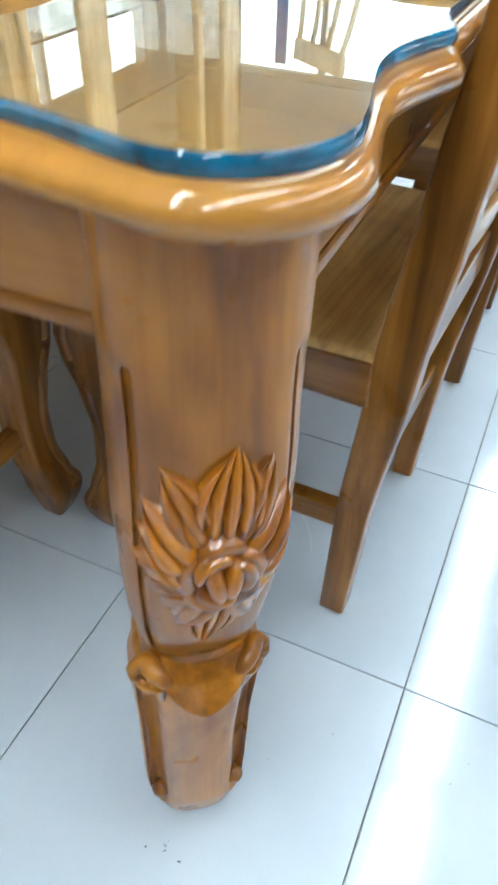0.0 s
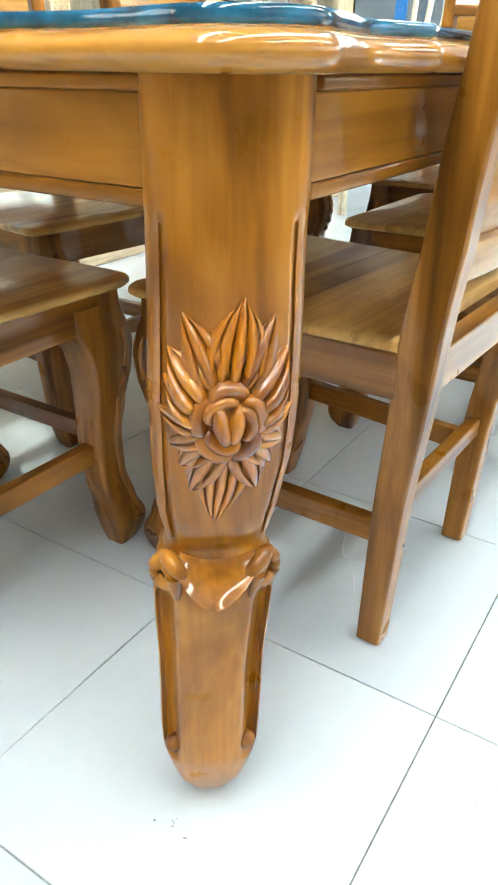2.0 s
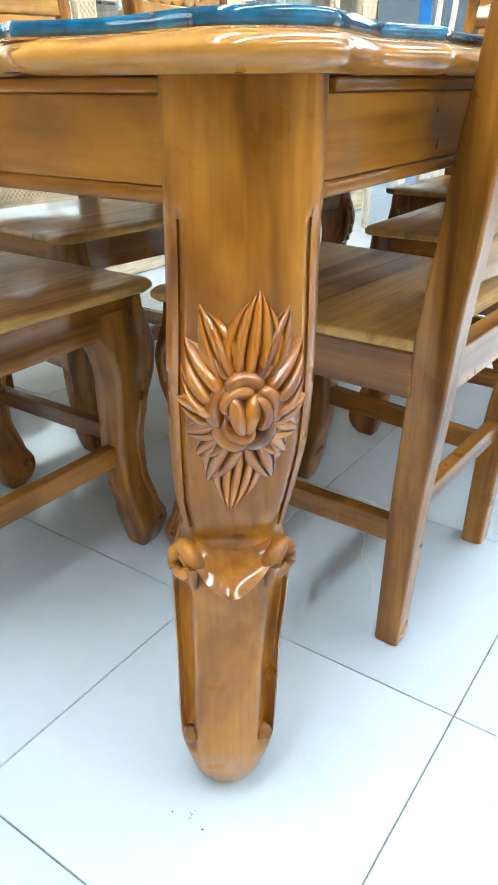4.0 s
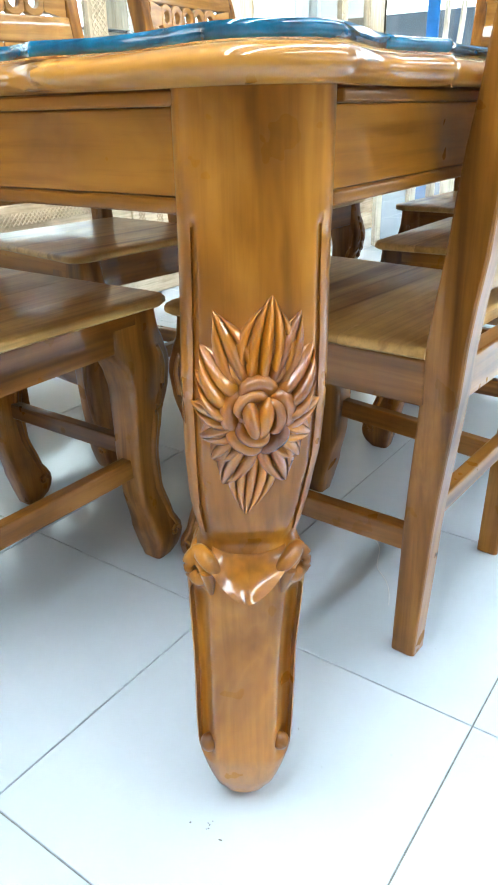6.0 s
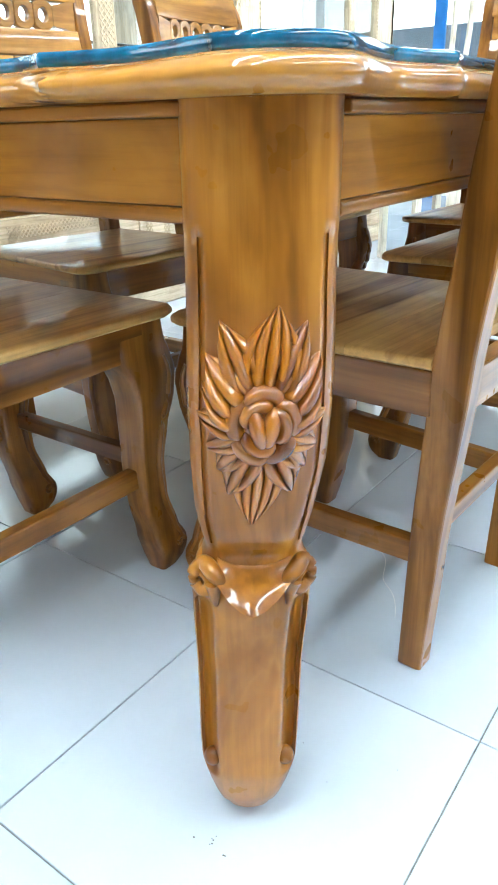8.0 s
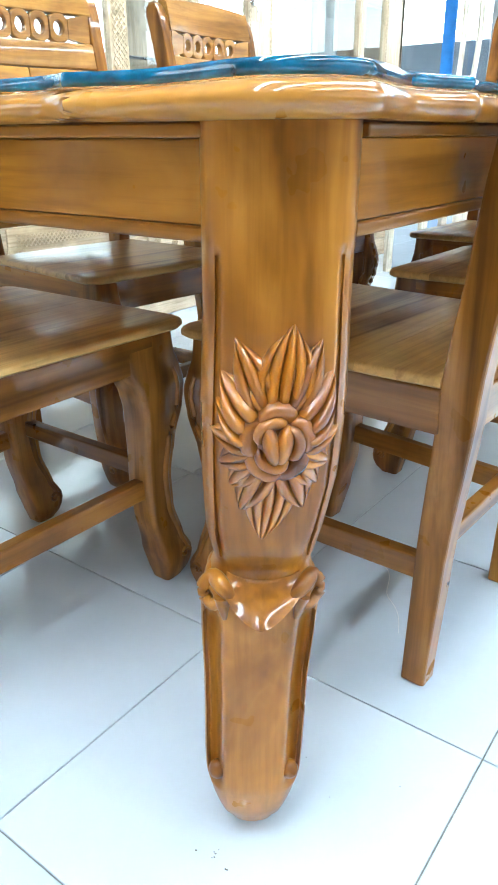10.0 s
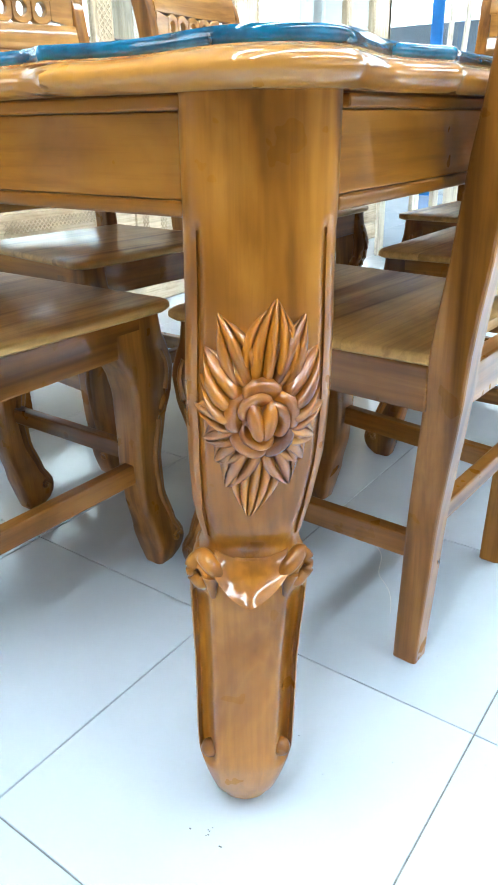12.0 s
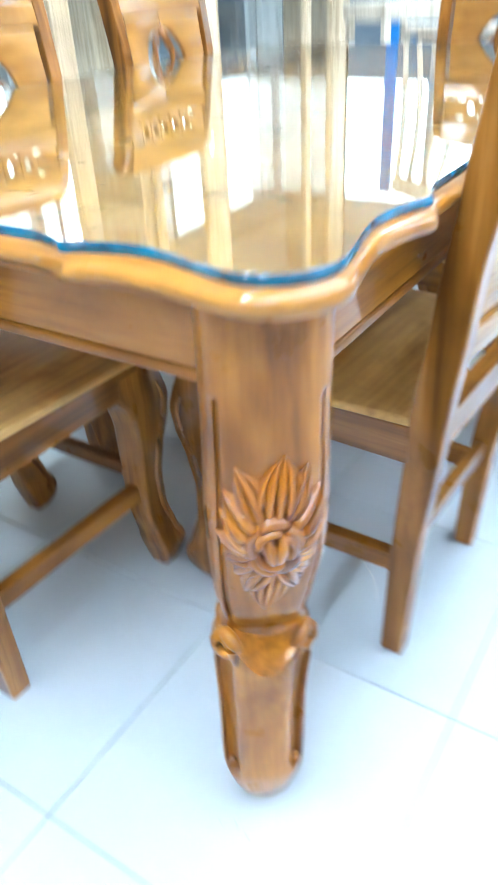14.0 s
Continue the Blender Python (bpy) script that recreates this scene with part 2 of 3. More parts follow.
def shop_window(name, along, lo, hi, face, sill, head, bays, finish=None):
    """A wall with a wide glazed opening, its frame and its panes. along: 0 runs in x, 1 runs in y."""
    def place(a0, a1, b0, b1, z0, z1):
        return ((a0, b0, z0), (a1, b1, z1)) if along == 0 else ((b0, a0, z0), (b1, a1, z1))
    bm = bmesh.new()
    for a0, a1, z0, z1 in ((lo - 0.2, lo + 0.3, -0.2, ROOF + 0.2), (hi - 0.3, hi + 0.2, -0.2, ROOF + 0.2), (lo + 0.3, hi - 0.3, head, ROOF + 0.2), (lo + 0.3, hi - 0.3, -0.2, sill)):
        box(bm, *place(a0, a1, face, face + 0.2, z0, z1))
    wall = tagged(new("wall_" + name, mesh_of("wall", bm, finish or PLASTER)), "showroom wall with a wide glazed shopfront", "wall", kind="structure")
    win = tagged(new("window_" + name), "wide aluminium framed shopfront window", "window", kind="structure")
    span = (hi - lo - 0.6) / bays
    for k in range(bays + 1):
        a = lo + 0.3 + span * k
        part("window_frame", one_box(*place(a - 0.03, a + 0.03, face + 0.06, face + 0.14, sill, head), 0.004), ALU, win)
    for z in (sill, head - 0.06):
        part("window_frame", one_box(*place(lo + 0.33, hi - 0.33, face + 0.065, face + 0.135, z, z + 0.06), 0.004), ALU, win)
    for k in range(bays):
        a = lo + 0.3 + span * k
        pane = part("pane", one_box(*place(a + 0.03, a + span - 0.03, face + 0.095, face + 0.103, sill + 0.06, head - 0.06)), CLEAR, win)
        pane.visible_shadow = False
    return wall


shop_window("north", 0, -4.0, 3.2, 6.4, 0.15, 2.6, 5)
shop_window("west", 1, -3.6, 6.4, -4.2, 0.3, 2.6, 6)
# east opening is out of view, added to let in side light
shop_window("east", 1, -3.6, 6.4, 3.2, 0.9, 2.5, 6, UNSEEN_BROWN)
tagged(new("street_wall_west", mesh_of("street_wall_west", one_box((-6.8, -6.0, -0.2), (-6.5, 9.5, 1.05)), STREET)),
       "blue grey low wall across the street", "wall", kind="structure")
street = tagged(new("street_wall", mesh_of("street_wall", one_box((-9, 9.0, -0.2), (6.5, 9.3, 1.75)), STREET)),
                "blue grey wall across the street", "wall", kind="structure")
# the east sheet glows less so that less fill comes from that side
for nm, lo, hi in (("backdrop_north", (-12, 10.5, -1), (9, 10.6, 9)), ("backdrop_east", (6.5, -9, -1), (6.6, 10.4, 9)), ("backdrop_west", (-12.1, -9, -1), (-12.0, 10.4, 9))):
    tagged(new(nm, mesh_of(nm, one_box(lo, hi), DIM_EAST_GLOW if nm == "backdrop_east" else DAY_GLOW)), "glowing sheet for bright hazy daylight outdoors, dimmed to the east", "backdrop", kind="structure")
ground = tagged(new("ground", mesh_of("ground", one_box((-12, -9, -0.5), (9, 10.5, -0.21)), STREET)), "grey paved ground outside", "ground", kind="structure")


# rows at x -0.75 and 1.75 are added, for carving glints and seat light
for lx, ly in [(x, y) for x in (-0.75, 0.2, 1.75) for y in (-2.02, -0.70, 0.62, 1.94, 3.26) if (x, y) != (1.75, -2.02)]:
    tl = thing("tube_light", pose(lx, ly, ROOF), "long white linear ceiling light, switched on, outer rows added for fill", "ceiling light", "linear ceiling lights")
    part("housing", one_box((-0.11, -0.63, -0.045), (0.11, 0.63, -0.001), 0.006), CEILING, tl)
    part("diffuser", one_box((-0.095, -0.61, -0.052), (0.095, 0.61, -0.0455)), TUBE_GLOW, tl)


# ---- dining table ----
TX0, TX1, TY0, TY1 = -1.218, -0.079, -0.289, 1.55
table = thing("dining_table", pose(0, 0, 0), "golden brown lacquered teak dining table with carved legs", "dining table")


def scallop(s, cusp):
    """How far the edge swings inward at s metres from a corner."""
    if s < 0.055:
        return 0.0
    if s < cusp:
        f = (s - 0.055) / (cusp - 0.055)
        return 0.0195 * math.sin(math.pi * f ** 1.25 * 0.97) ** 1.2
    return 0.002 + 0.014 * min(1.0, (s - cusp) / 0.04) ** 0.6


def top_outline(grow=0.0, corner=0.060):
    x0, x1, y0, y1 = TX0 - grow, TX1 + grow, TY0 - grow, TY1 + grow
    r = corner + grow
    pts = []
    sides = (((x1, y0), (0, 1), (-1, 0), y1 - y0), ((x1, y1), (-1, 0), (0, -1), x1 - x0), ((x0, y1), (0, -1), (1, 0), y1 - y0), ((x0, y0), (1, 0), (0, 1), x1 - x0))
    for (cx, cy), d, inward, length in sides:
        for k in range(9):
            a = k / 8 * math.pi / 2
            u, w = r * (1 - math.cos(a)), r * (1 - math.sin(a))
            # round the corner from the side before into this one
            pts.append((cx + d[0] * u + inward[0] * w, cy + d[1] * u + inward[1] * w))
        n = int(length / 0.0065)
        for k in range(1, n):
            s = r + (length - 2 * r) * k / n
            q = min(s, length - s)
            off = scallop(q, 0.225 if d[0] else 0.245)
            pts.append((cx + d[0] * s + inward[0] * off, cy + d[1] * s + inward[1] * off))
    return pts


def slab(rings):
    bm = bmesh.new()
    return loft(bm, [[(x, y, z) for x, y in top_outline(g)] for g, z in rings])


prof = []
for k in range(13):
    a = -math.pi / 2 + math.pi * k / 12
    prof.append((-0.009 + 0.017 * math.cos(a) ** 0.8 if abs(math.cos(a)) > 1e-6 else -0.009, 0.7095 + 0.0115 * math.sin(a)))
top = part("tabletop", slab(prof), TOP_TEAK, table, angle=50)
for f in top.data.polygons:
    f.use_smooth = len(f.vertices) < 5
for lo, hi, mt, nm in (((-1.12, -0.252, 0.6275), (-0.190, -0.228, 0.687), TEAK_X, "apron"), ((-1.12, 1.492, 0.6275), (-0.205, 1.516, 0.687), TEAK_X, "apron"),
                       ((-0.146, -0.165, 0.6275), (-0.122, 1.43, 0.687), TEAK_Y, "apron"), ((-1.176, -0.165, 0.6275), (-1.152, 1.43, 0.687), TEAK_Y, "apron")):
    ap = part(nm, one_box(lo, hi, 0.0015), mt, table)
    run = 0 if hi[0] - lo[0] > hi[1] - lo[1] else 1
    l2, h2 = list(lo), list(hi)
    l2[2], h2[2] = 0.615, 0.6272
    l2[1 - run] -= 0.003
    h2[1 - run] += 0.003
    part("edge_bead", one_box(l2, h2, 0.004, 3), mt, ap)
    l3, h3 = list(lo), list(hi)
    l3[2], h3[2] = 0.6875, 0.6978
    l3[1 - run] -= 0.009
    h3[1 - run] += 0.009
    part("moulding", one_box(l3, h3, 0.003, 3), mt, ap)

glass_top = slab([(-0.0030, 0.7222), (-0.0012, 0.7240), (-0.0008, 0.7270), (-0.0012, 0.7302), (-0.0030, 0.7320)])
for f in glass_top.faces:
    f.material_index = 1 if len(f.verts) == 4 else 0
whole = mesh_of("glass_tabletop", glass_top, [TABLE_GLASS, GLASS_EDGE], 60)
sheet = thing("glass_tabletop", pose(0, 0, 0), "clear glass sheet with a teal scalloped edge on the table", "glass top")
for nm, keep in (("pane", 0), ("polished_edge", 1)):
    bm = bmesh.new()
    bm.from_mesh(whole)
    bmesh.ops.delete(bm, geom=[f for f in bm.faces if f.material_index != keep], context="FACES")
    me = bpy.data.meshes.new(nm)
    bm.to_mesh(me)
    bm.free()
    for mt in (TABLE_GLASS, GLASS_EDGE):
        me.materials.append(mt)
    for f in me.polygons:
        f.use_smooth = len(f.vertices) < 5
    part(nm, me, TABLE_GLASS, sheet, "teal polished glass edge" if keep else "").visible_shadow = False

# carved table leg: x runs across the face, -y faces outward
HW = [(0, 0.006), (0.006, 0.013), (0.02, 0.0235), (0.029, 0.0285), (0.031, 0.0325), (0.045, 0.0372), (0.07, 0.0452), (0.092, 0.0492), (0.12, 0.0502), (0.21, 0.0508), (0.27, 0.0540), (0.30, 0.0550), (0.325, 0.048), (0.342, 0.0428), (0.352, 0.0460), (0.375, 0.0525), (0.43, 0.0582), (0.48, 0.0600), (0.53, 0.0590), (0.57, 0.0580), (0.61, 0.0578), (0.698, 0.0580)]
HD = [(0, 0.005), (0.006, 0.012), (0.02, 0.022), (0.045, 0.032), (0.085, 0.040), (0.21, 0.041), (0.29, 0.044), (0.325, 0.041), (0.342, 0.0345), (0.352, 0.040), (0.375, 0.048), (0.43, 0.053), (0.48, 0.054), (0.53, 0.052), (0.57, 0.050), (0.62, 0.048), (0.698, 0.048)]
NEXP = 2.7
LEAN = [(0, -0.0195), (0.1, -0.0177), (0.2, -0.0152), (0.3, -0.0117), (0.36, -0.008), (0.45, -0.002), (0.55, 0.001), (0.65, 0.0025), (0.70, 0.003)]


def lean(z):
    return interp(LEAN, z)


def twist(z):
    f = min(1.0, max(0.0, (0.36 - z) / 0.12))
    return radians(-2) * f * f * (3 - 2 * f)


def turned(x, y, z):
    c, s = math.cos(twist(z)), math.sin(twist(z))
    return Vector((x * c - y * s + lean(z), x * s + y * c, z))


def face_v(u, z):
    hw, hd = interp(HW, z), interp(HD, z)
    q = min(0.985, abs(u) / hw)
    return hd * (1 - q ** NEXP) ** (1 / NEXP)


def on_leg(u, z, h=0.0):
    return turned(u, -face_v(u, z) - h, z)


def leg_mesh():
    zs = [0, 0.004, 0.01, 0.02, 0.0288, 0.0312, 0.045, 0.06, 0.075, 0.083, 0.088, 0.093, 0.1, 0.115, 0.14, 0.17, 0.21, 0.24, 0.265, 0.28, 0.29, 0.3, 0.32, 0.333, 0.339, 0.345, 0.352, 0.365, 0.38, 0.4, 0.425, 0.45, 0.48, 0.51, 0.54, 0.57, 0.6, 0.609, 0.614, 0.62, 0.65, 0.698]
    rings = []
    for z in zs:
        hw, hd = interp(HW, z), interp(HD, z)
        flute = 0.0
        mid, wide, sharp = 47, 3.6 + 4.5 * max(0.0, (0.42 - z) / 0.07) ** 2, 2
        if 0.35 < z < 0.614:
            flute = (0.0085 + 0.006 * max(0.0, (0.42 - z) / 0.07)) * min(1, (z - 0.35) / 0.012, (0.614 - z) / 0.004)
        if z <= 0.35:
            mid, wide, sharp = 49, 15.0, 4
            if 0.083 < z < 0.30:
                flute = 0.0145 * min(1, math.sqrt((z - 0.083) / 0.016), (0.30 - z) / 0.012)
        ring = []
        for k in range(180):
            a = 2 * math.pi * k / 180
            sx, cy = math.sin(a), -math.cos(a)
            x = hw * math.copysign(abs(sx) ** (2 / NEXP), sx)
            y = hd * math.copysign(abs(cy) ** (2 / NEXP), cy)
            cut = 0.0
            for c in (mid, 360 - mid):
                d = math.degrees(a) - c
                cut += math.exp(-abs(d / wide) ** sharp)
            beyond = min(math.degrees(a), 360 - math.degrees(a)) - mid
            if z > 0.35 and beyond > 0:
                cut = max(cut, 0.62 * max(0.0, 1 - beyond / 60))
            y += cut * flute
            ring.append(turned(x, y, z))
        rings.append(ring)
    return mesh_of("leg", loft(bmesh.new(), rings), LEG_TEAK, 60)


ROSE_Z = 0.477


def leaf_mesh(angle, r0, length, width, height, bend=0.0, lobes=3, tilt=0.3):
    """One gouged acanthus leaf lying on the leg's face, pointing away from the rose: rounded lobes parted by sharp cuts."""
    bm = bmesh.new()
    nu, nv = 12 * lobes + 1, 18
    a = radians(angle)
    rows = []
    for i in range(nv + 1):
        t = i / nv
        wide = width * math.sin(math.pi * (0.20 + 0.80 * t) ** 1.15) ** 0.68 if t < 1 else 0.0
        row = []
        for j in range(nu):
            s = 2 * j / (nu - 1) - 1
            lobe = abs(math.cos(0.5 * lobes * math.pi * s))
            mid = r0 + length * t * (1 - 0.10 * s * s)
            aa = a + bend * t * t
            side = s * wide / 2
            px = -math.sin(aa) * mid + math.cos(aa) * side
            pz = math.cos(aa) * mid + math.sin(aa) * side
            groove = lobe ** 0.5 if abs(s) < 1 - 1 / lobes else 0.25 + 0.75 * lobe ** 0.5
            rise = 0.55 + 0.45 * math.sin(math.pi / 2 * t / 0.32) if t < 0.32 else 1 - 0.80 * ((t - 0.32) / 0.68) ** 1.5
            h = height * rise * (0.45 + 0.55 * groove) * (1 - 0.30 * s * s)
            h += height * tilt * s * (0.3 + 0.7 * t) * (0.5 + 0.5 * groove)
            h += height * 0.40 * abs(tilt) * math.sin(math.pi * min(1.0, t * 1.1))
            h *= min(1.0, 0.35 + 2.4 * t) * (1 - 0.35 * max(0.0, (t - 0.8) / 0.2) ** 2)
            if abs(s) == 1 or i == nv:
                h = -0.004
            z = ROSE_Z + pz
            hw = interp(HW, z)
            px = max(-hw * 0.93, min(hw * 0.93, px))
            row.append(on_leg(px, z, max(-0.004, h)))
        rows.append(row)
    loft(bm, rows, closed=False, caps=False)
    bmesh.ops.remove_doubles(bm, verts=bm.verts, dist=0.00005)
    return mesh_of("leaf", bm, CARVED, 55)


def petal_mesh(angle, r, width, base_h, tip_h, thick=0.004):
    """A cupped rose petal: a shell round the bud."""
    bm = bmesh.new()
    rows = []
    for i in range(9):
        t = i / 8
        rr = r * (0.42 + 0.6 * t)
        h = base_h + (tip_h - base_h) * math.sin(math.pi * (0.06 + 0.84 * t) ** 1.4) ** 0.8
        if i == 8:
            h = 0.0
        row = []
        for j in range(13):
            s = 2 * j / 12 - 1
            ang = radians(angle) + s * width * (1 - 0.25 * t * abs(s))
            q = rr * (1 - 0.16 * abs(s) ** 2.5)
            row.append(on_leg(-math.sin(ang) * q, ROSE_Z + math.cos(ang) * q * 1.06, h - 0.006 * abs(s) ** 4 + 0.0022 * s))
        rows.append(row)
    loft(bm, rows, closed=False, caps=False)
    return mesh_of("petal", bm, CARVED, 70)


def bud_mesh():
    """Two folded petals that close over a slit."""
    bm = bmesh.new()
    for sx, cx in ((1, 0.0050), (-1, -0.0046)):
        c = on_leg(0, ROSE_Z, 0.0190)
        ball(bm, (c.x + cx, c.y + (0.0015 if sx > 0 else 0), c.z), 1.0, 0.0068, 0.0105, 0.0165, 20, 14, Matrix.Rotation(radians(11 * sx), 4, "Y"))
    c = on_leg(0, ROSE_Z, 0.008)
    ball(bm, c, 1.0, 0.019, 0.011, 0.021, 18, 10)
    return mesh_of("bud", bm, CARVED, 70)


def bib_mesh():
    """The draped tongue of the collar, flaring outward to a lip."""
    bm = bmesh.new()
    rows = []
    nt, ns = 18, 25
    for i in range(nt):
        t = i / (nt - 1)
        row = []
        for j in range(ns):
            s = 2 * j / (ns - 1) - 1
            u = s * 0.0345
            top = 0.336 + 0.004 * s * s
            low = 0.2985 + 0.027 * abs(s) ** 1.5
            z = top + (low - top) * t
            h = 0.0012 + 0.0205 * min(1.0, t / 0.93) ** 1.8 * (1 - 0.5 * s * s)
            if i in (0, nt - 1) or j in (0, ns - 1):
                h = -0.004
            row.append(on_leg(u, z, h))
        rows.append(row)
    loft(bm, rows, closed=False, caps=False)
    return mesh_of("collar_tongue", bm, LEG_TEAK, 40)


def curl_mesh(side):
    """A carved leaf that rolls over into a scroll at the corner of the collar."""
    bm = bmesh.new()

    def spot(u, z, h):
        q = min(u, 0.92 * interp(HW, z))
        return turned(side * u, -face_v(q, z) - h, z)
    # the drape from the tongue up over the corner
    tube(bm, [spot(0.0245 + 0.0225 * f, 0.318 + 0.0145 * math.sin(math.pi * 0.62 * f), 0.0040 + 0.003 * math.sin(math.pi * f)) for f in [k / 12 for k in range(13)]],
         lambda f: 0.0028 + 0.0050 * math.sin(math.pi * (0.10 + 0.66 * f)), 12)
    # the roll: one and a quarter turns, closing in
    pts = []
    for k in range(23):
        a = radians(100 - 19 * k)
        r = 0.0120 - 0.0078 * k / 22
        pts.append(spot(0.0435 + r * math.cos(a) * 0.8, 0.3165 + r * math.sin(a) * 1.05, 0.0015 + 0.003 * k / 22))
    tube(bm, pts, lambda f: 0.0062 - 0.0030 * f, 10, 1.3)
    # the hanging tip
    tube(bm, [spot(0.0345 - 0.003 * f, 0.320 - 0.0225 * f, 0.0065 - 0.004 * f) for f in [k / 8 for k in range(9)]], lambda f: 0.0078 - 0.0056 * f, 10)
    ball(bm, turned(side * 0.0425, -0.004, 0.317), 1.0, 0.0095, 0.020, 0.0150, 16, 10)
    ball(bm, turned(side * 0.0405, 0.016, 0.316), 1.0, 0.0095, 0.018, 0.014, 14, 10)
    return mesh_of("scroll", bm, LEG_TEAK, 70)


def foot_ball(side):
    bm = bmesh.new()
    c = on_leg(side * 0.0362, 0.100, -0.0065)
    ball(bm, c, 0.0092, 1, 1, 1.1, 16, 12)
    return mesh_of("foot_scroll", bm, LEG_TEAK, 70)


LEG = leg_mesh()
CARVING = []
LEAVES = [(-7, 0.077, 0.048, 0.0165, 0.0, 5, 0.0), (177, 0.086, 0.042, 0.0125, 0.0, 5, 0.0)]
for ang, ln, wd, bend, lobes in ((21, 0.073, 0.032, 0.04, 3), (45, 0.056, 0.036, -0.08, 3), (68, 0.043, 0.031, -0.15, 3), (91, 0.040, 0.026, -0.05, 3), (114, 0.040, 0.026, 0.10, 3), (136, 0.045, 0.029, 0.08, 3), (155, 0.060, 0.031, 0.06, 3)):
    roll = 0.15 if ang < 30 else 0.75 if ang < 80 else 0.35
    LEAVES += [(ang, ln, wd, 0.0150, bend, lobes, -roll), (-ang, ln * 0.97, wd, 0.0150, -bend, lobes, roll)]
for ang, ln, wd, hh, bend, lobes, tilt in LEAVES:
    CARVING.append(("leaf", leaf_mesh(ang, 0.012, ln, wd, hh, bend, lobes, tilt)))
for ang, r, wd, b, tp in ((0, 0.031, 0.85, 0.011, 0.0205), (75, 0.0305, 0.9, 0.011, 0.0200), (-75, 0.0305, 0.9, 0.011, 0.0205), (150, 0.0315, 0.9, 0.011, 0.0205), (-150, 0.0315, 0.9, 0.011, 0.0195),
                          (28, 0.0225, 1.15, 0.015, 0.0245), (-88, 0.0220, 1.2, 0.015, 0.0240), (160, 0.0225, 1.15, 0.015, 0.0235)):
    CARVING.append(("petal", petal_mesh(ang, r, wd, b, tp)))
CARVING.append(("bud", bud_mesh()))
CARVING.append(("collar_tongue", bib_mesh()))
for sd in (-1, 1):
    CARVING.append(("scroll", curl_mesh(sd)))
    CARVING.append(("foot_scroll", foot_ball(sd)))
for lx, ly, turn in ((-0.163, -0.2135, 38), (-0.163, 1.477, 128), (-1.135, 1.477, 218), (-1.135, -0.2135, -52)):
    leg = part("leg", LEG, LEG_TEAK, table, "teak leg carved with a rose and leaves")
    leg.matrix_basis = pose(lx, ly, 0, 0, 0, turn)
    for nm, me in CARVING:
        part(nm, me, CARVED, leg)


# ---- chairs ----
SATIN = dict(light=(0.36, 0.152, 0.026), mid=(0.225, 0.086, 0.012), dark=(0.105, 0.037, 0.005), contrast=0.9, gloss=0.05, coat=0.6, streak=19.0)
TEAK_X, TEAK_Y, TEAK_Z = [wood("satin_teak_" + "xyz"[k], k, **SATIN) for k in range(3)]
# chair teak made paler on the backs: bright light put into the colour
LIT_BACK_X = wood("lit_back_teak", 0, light=(0.47, 0.235, 0.058), mid=(0.35, 0.160, 0.034), dark=(0.20, 0.082, 0.015), contrast=0.8, gloss=0.06, coat=0.7, streak=15.0)
STILE_FRONT = [(0, -0.180), (0.18, -0.183), (0.44, -0.204), (0.60, -0.224), (0.725, -0.241), (0.80, -0.252), (0.92, -0.272), (1.0, -0.292)]
STILE_DEEP = [(0, 0.034), (0.2, 0.040), (0.44, 0.047), (0.7, 0.043), (0.9, 0.047), (1.0, 0.050)]
STILE_X = [(0, 0.152), (0.18, 0.153), (0.44, 0.177), (0.7, 0.186), (1.0, 0.190)]


def stile_mesh(side):
    bm = bmesh.new()
    rings = []
    zs = [0, 0.003] + [0.05 * k for k in range(1, 20)] + [0.975, 0.99, 1.0, 1.008, 1.012]
    for z in zs:
        zc = min(z, 1.0)
        f, d, x = interp(STILE_FRONT, zc), interp(STILE_DEEP, zc), interp(STILE_X, zc)
        hx = 0.0165
        if z == 0:
            d, hx = d - 0.004, 0.0145
        if z > 0.97:
            k = math.sqrt(max(0.02, 1 - ((z - 0.97) / 0.043) ** 2))
            mid = f - d / 2
            d *= k
            f = mid + d / 2
            hx *= 0.6 + 0.4 * k
        ring = [(side * x + px, f - d / 2 + py, z) for px, py in rounded_rect(hx, d / 2, 0.0035, 2)]
        rings.append(ring)
    return mesh_of("stile", loft(bm, rings), TEAK_Z, 18)


LEG_FRONT = [(0, 0.176), (0.012, 0.190), (0.03, 0.198), (0.05, 0.196), (0.08, 0.180), (0.14, 0.163), (0.20, 0.160), (0.26, 0.172), (0.31, 0.190), (0.345, 0.194), (0.375, 0.186), (0.40, 0.176), (0.432, 0.173)]
LEG_BACK = [(0, 0.140), (0.03, 0.134), (0.07, 0.124), (0.14, 0.108), (0.20, 0.104), (0.26, 0.106), (0.31, 0.107), (0.345, 0.100), (0.372, 0.082), (0.385, 0.074), (0.432, 0.074)]
LEG_W = [(0, 0.018), (0.012, 0.023), (0.04, 0.0285), (0.06, 0.0285), (0.085, 0.026), (0.14, 0.0235), (0.22, 0.0245), (0.30, 0.0275), (0.35, 0.0295), (0.39, 0.0265), (0.432, 0.0255)]


def front_leg_mesh(side):
    bm = bmesh.new()
    rings = []
    for k in range(35):
        z = 0.4315 * k / 34
        fr, bk, w = interp(LEG_FRONT, z), interp(LEG_BACK, z), interp(LEG_W, z)
        c, d = (fr + bk) / 2, fr - bk
        rings.append([(side * 0.167 + px, c + py, z) for px, py in rounded_rect(w, d / 2, min(0.009, w * 0.4), 3)])
    loft(bm, rings)
    return mesh_of("front_leg", bm, TEAK_Z, 50)


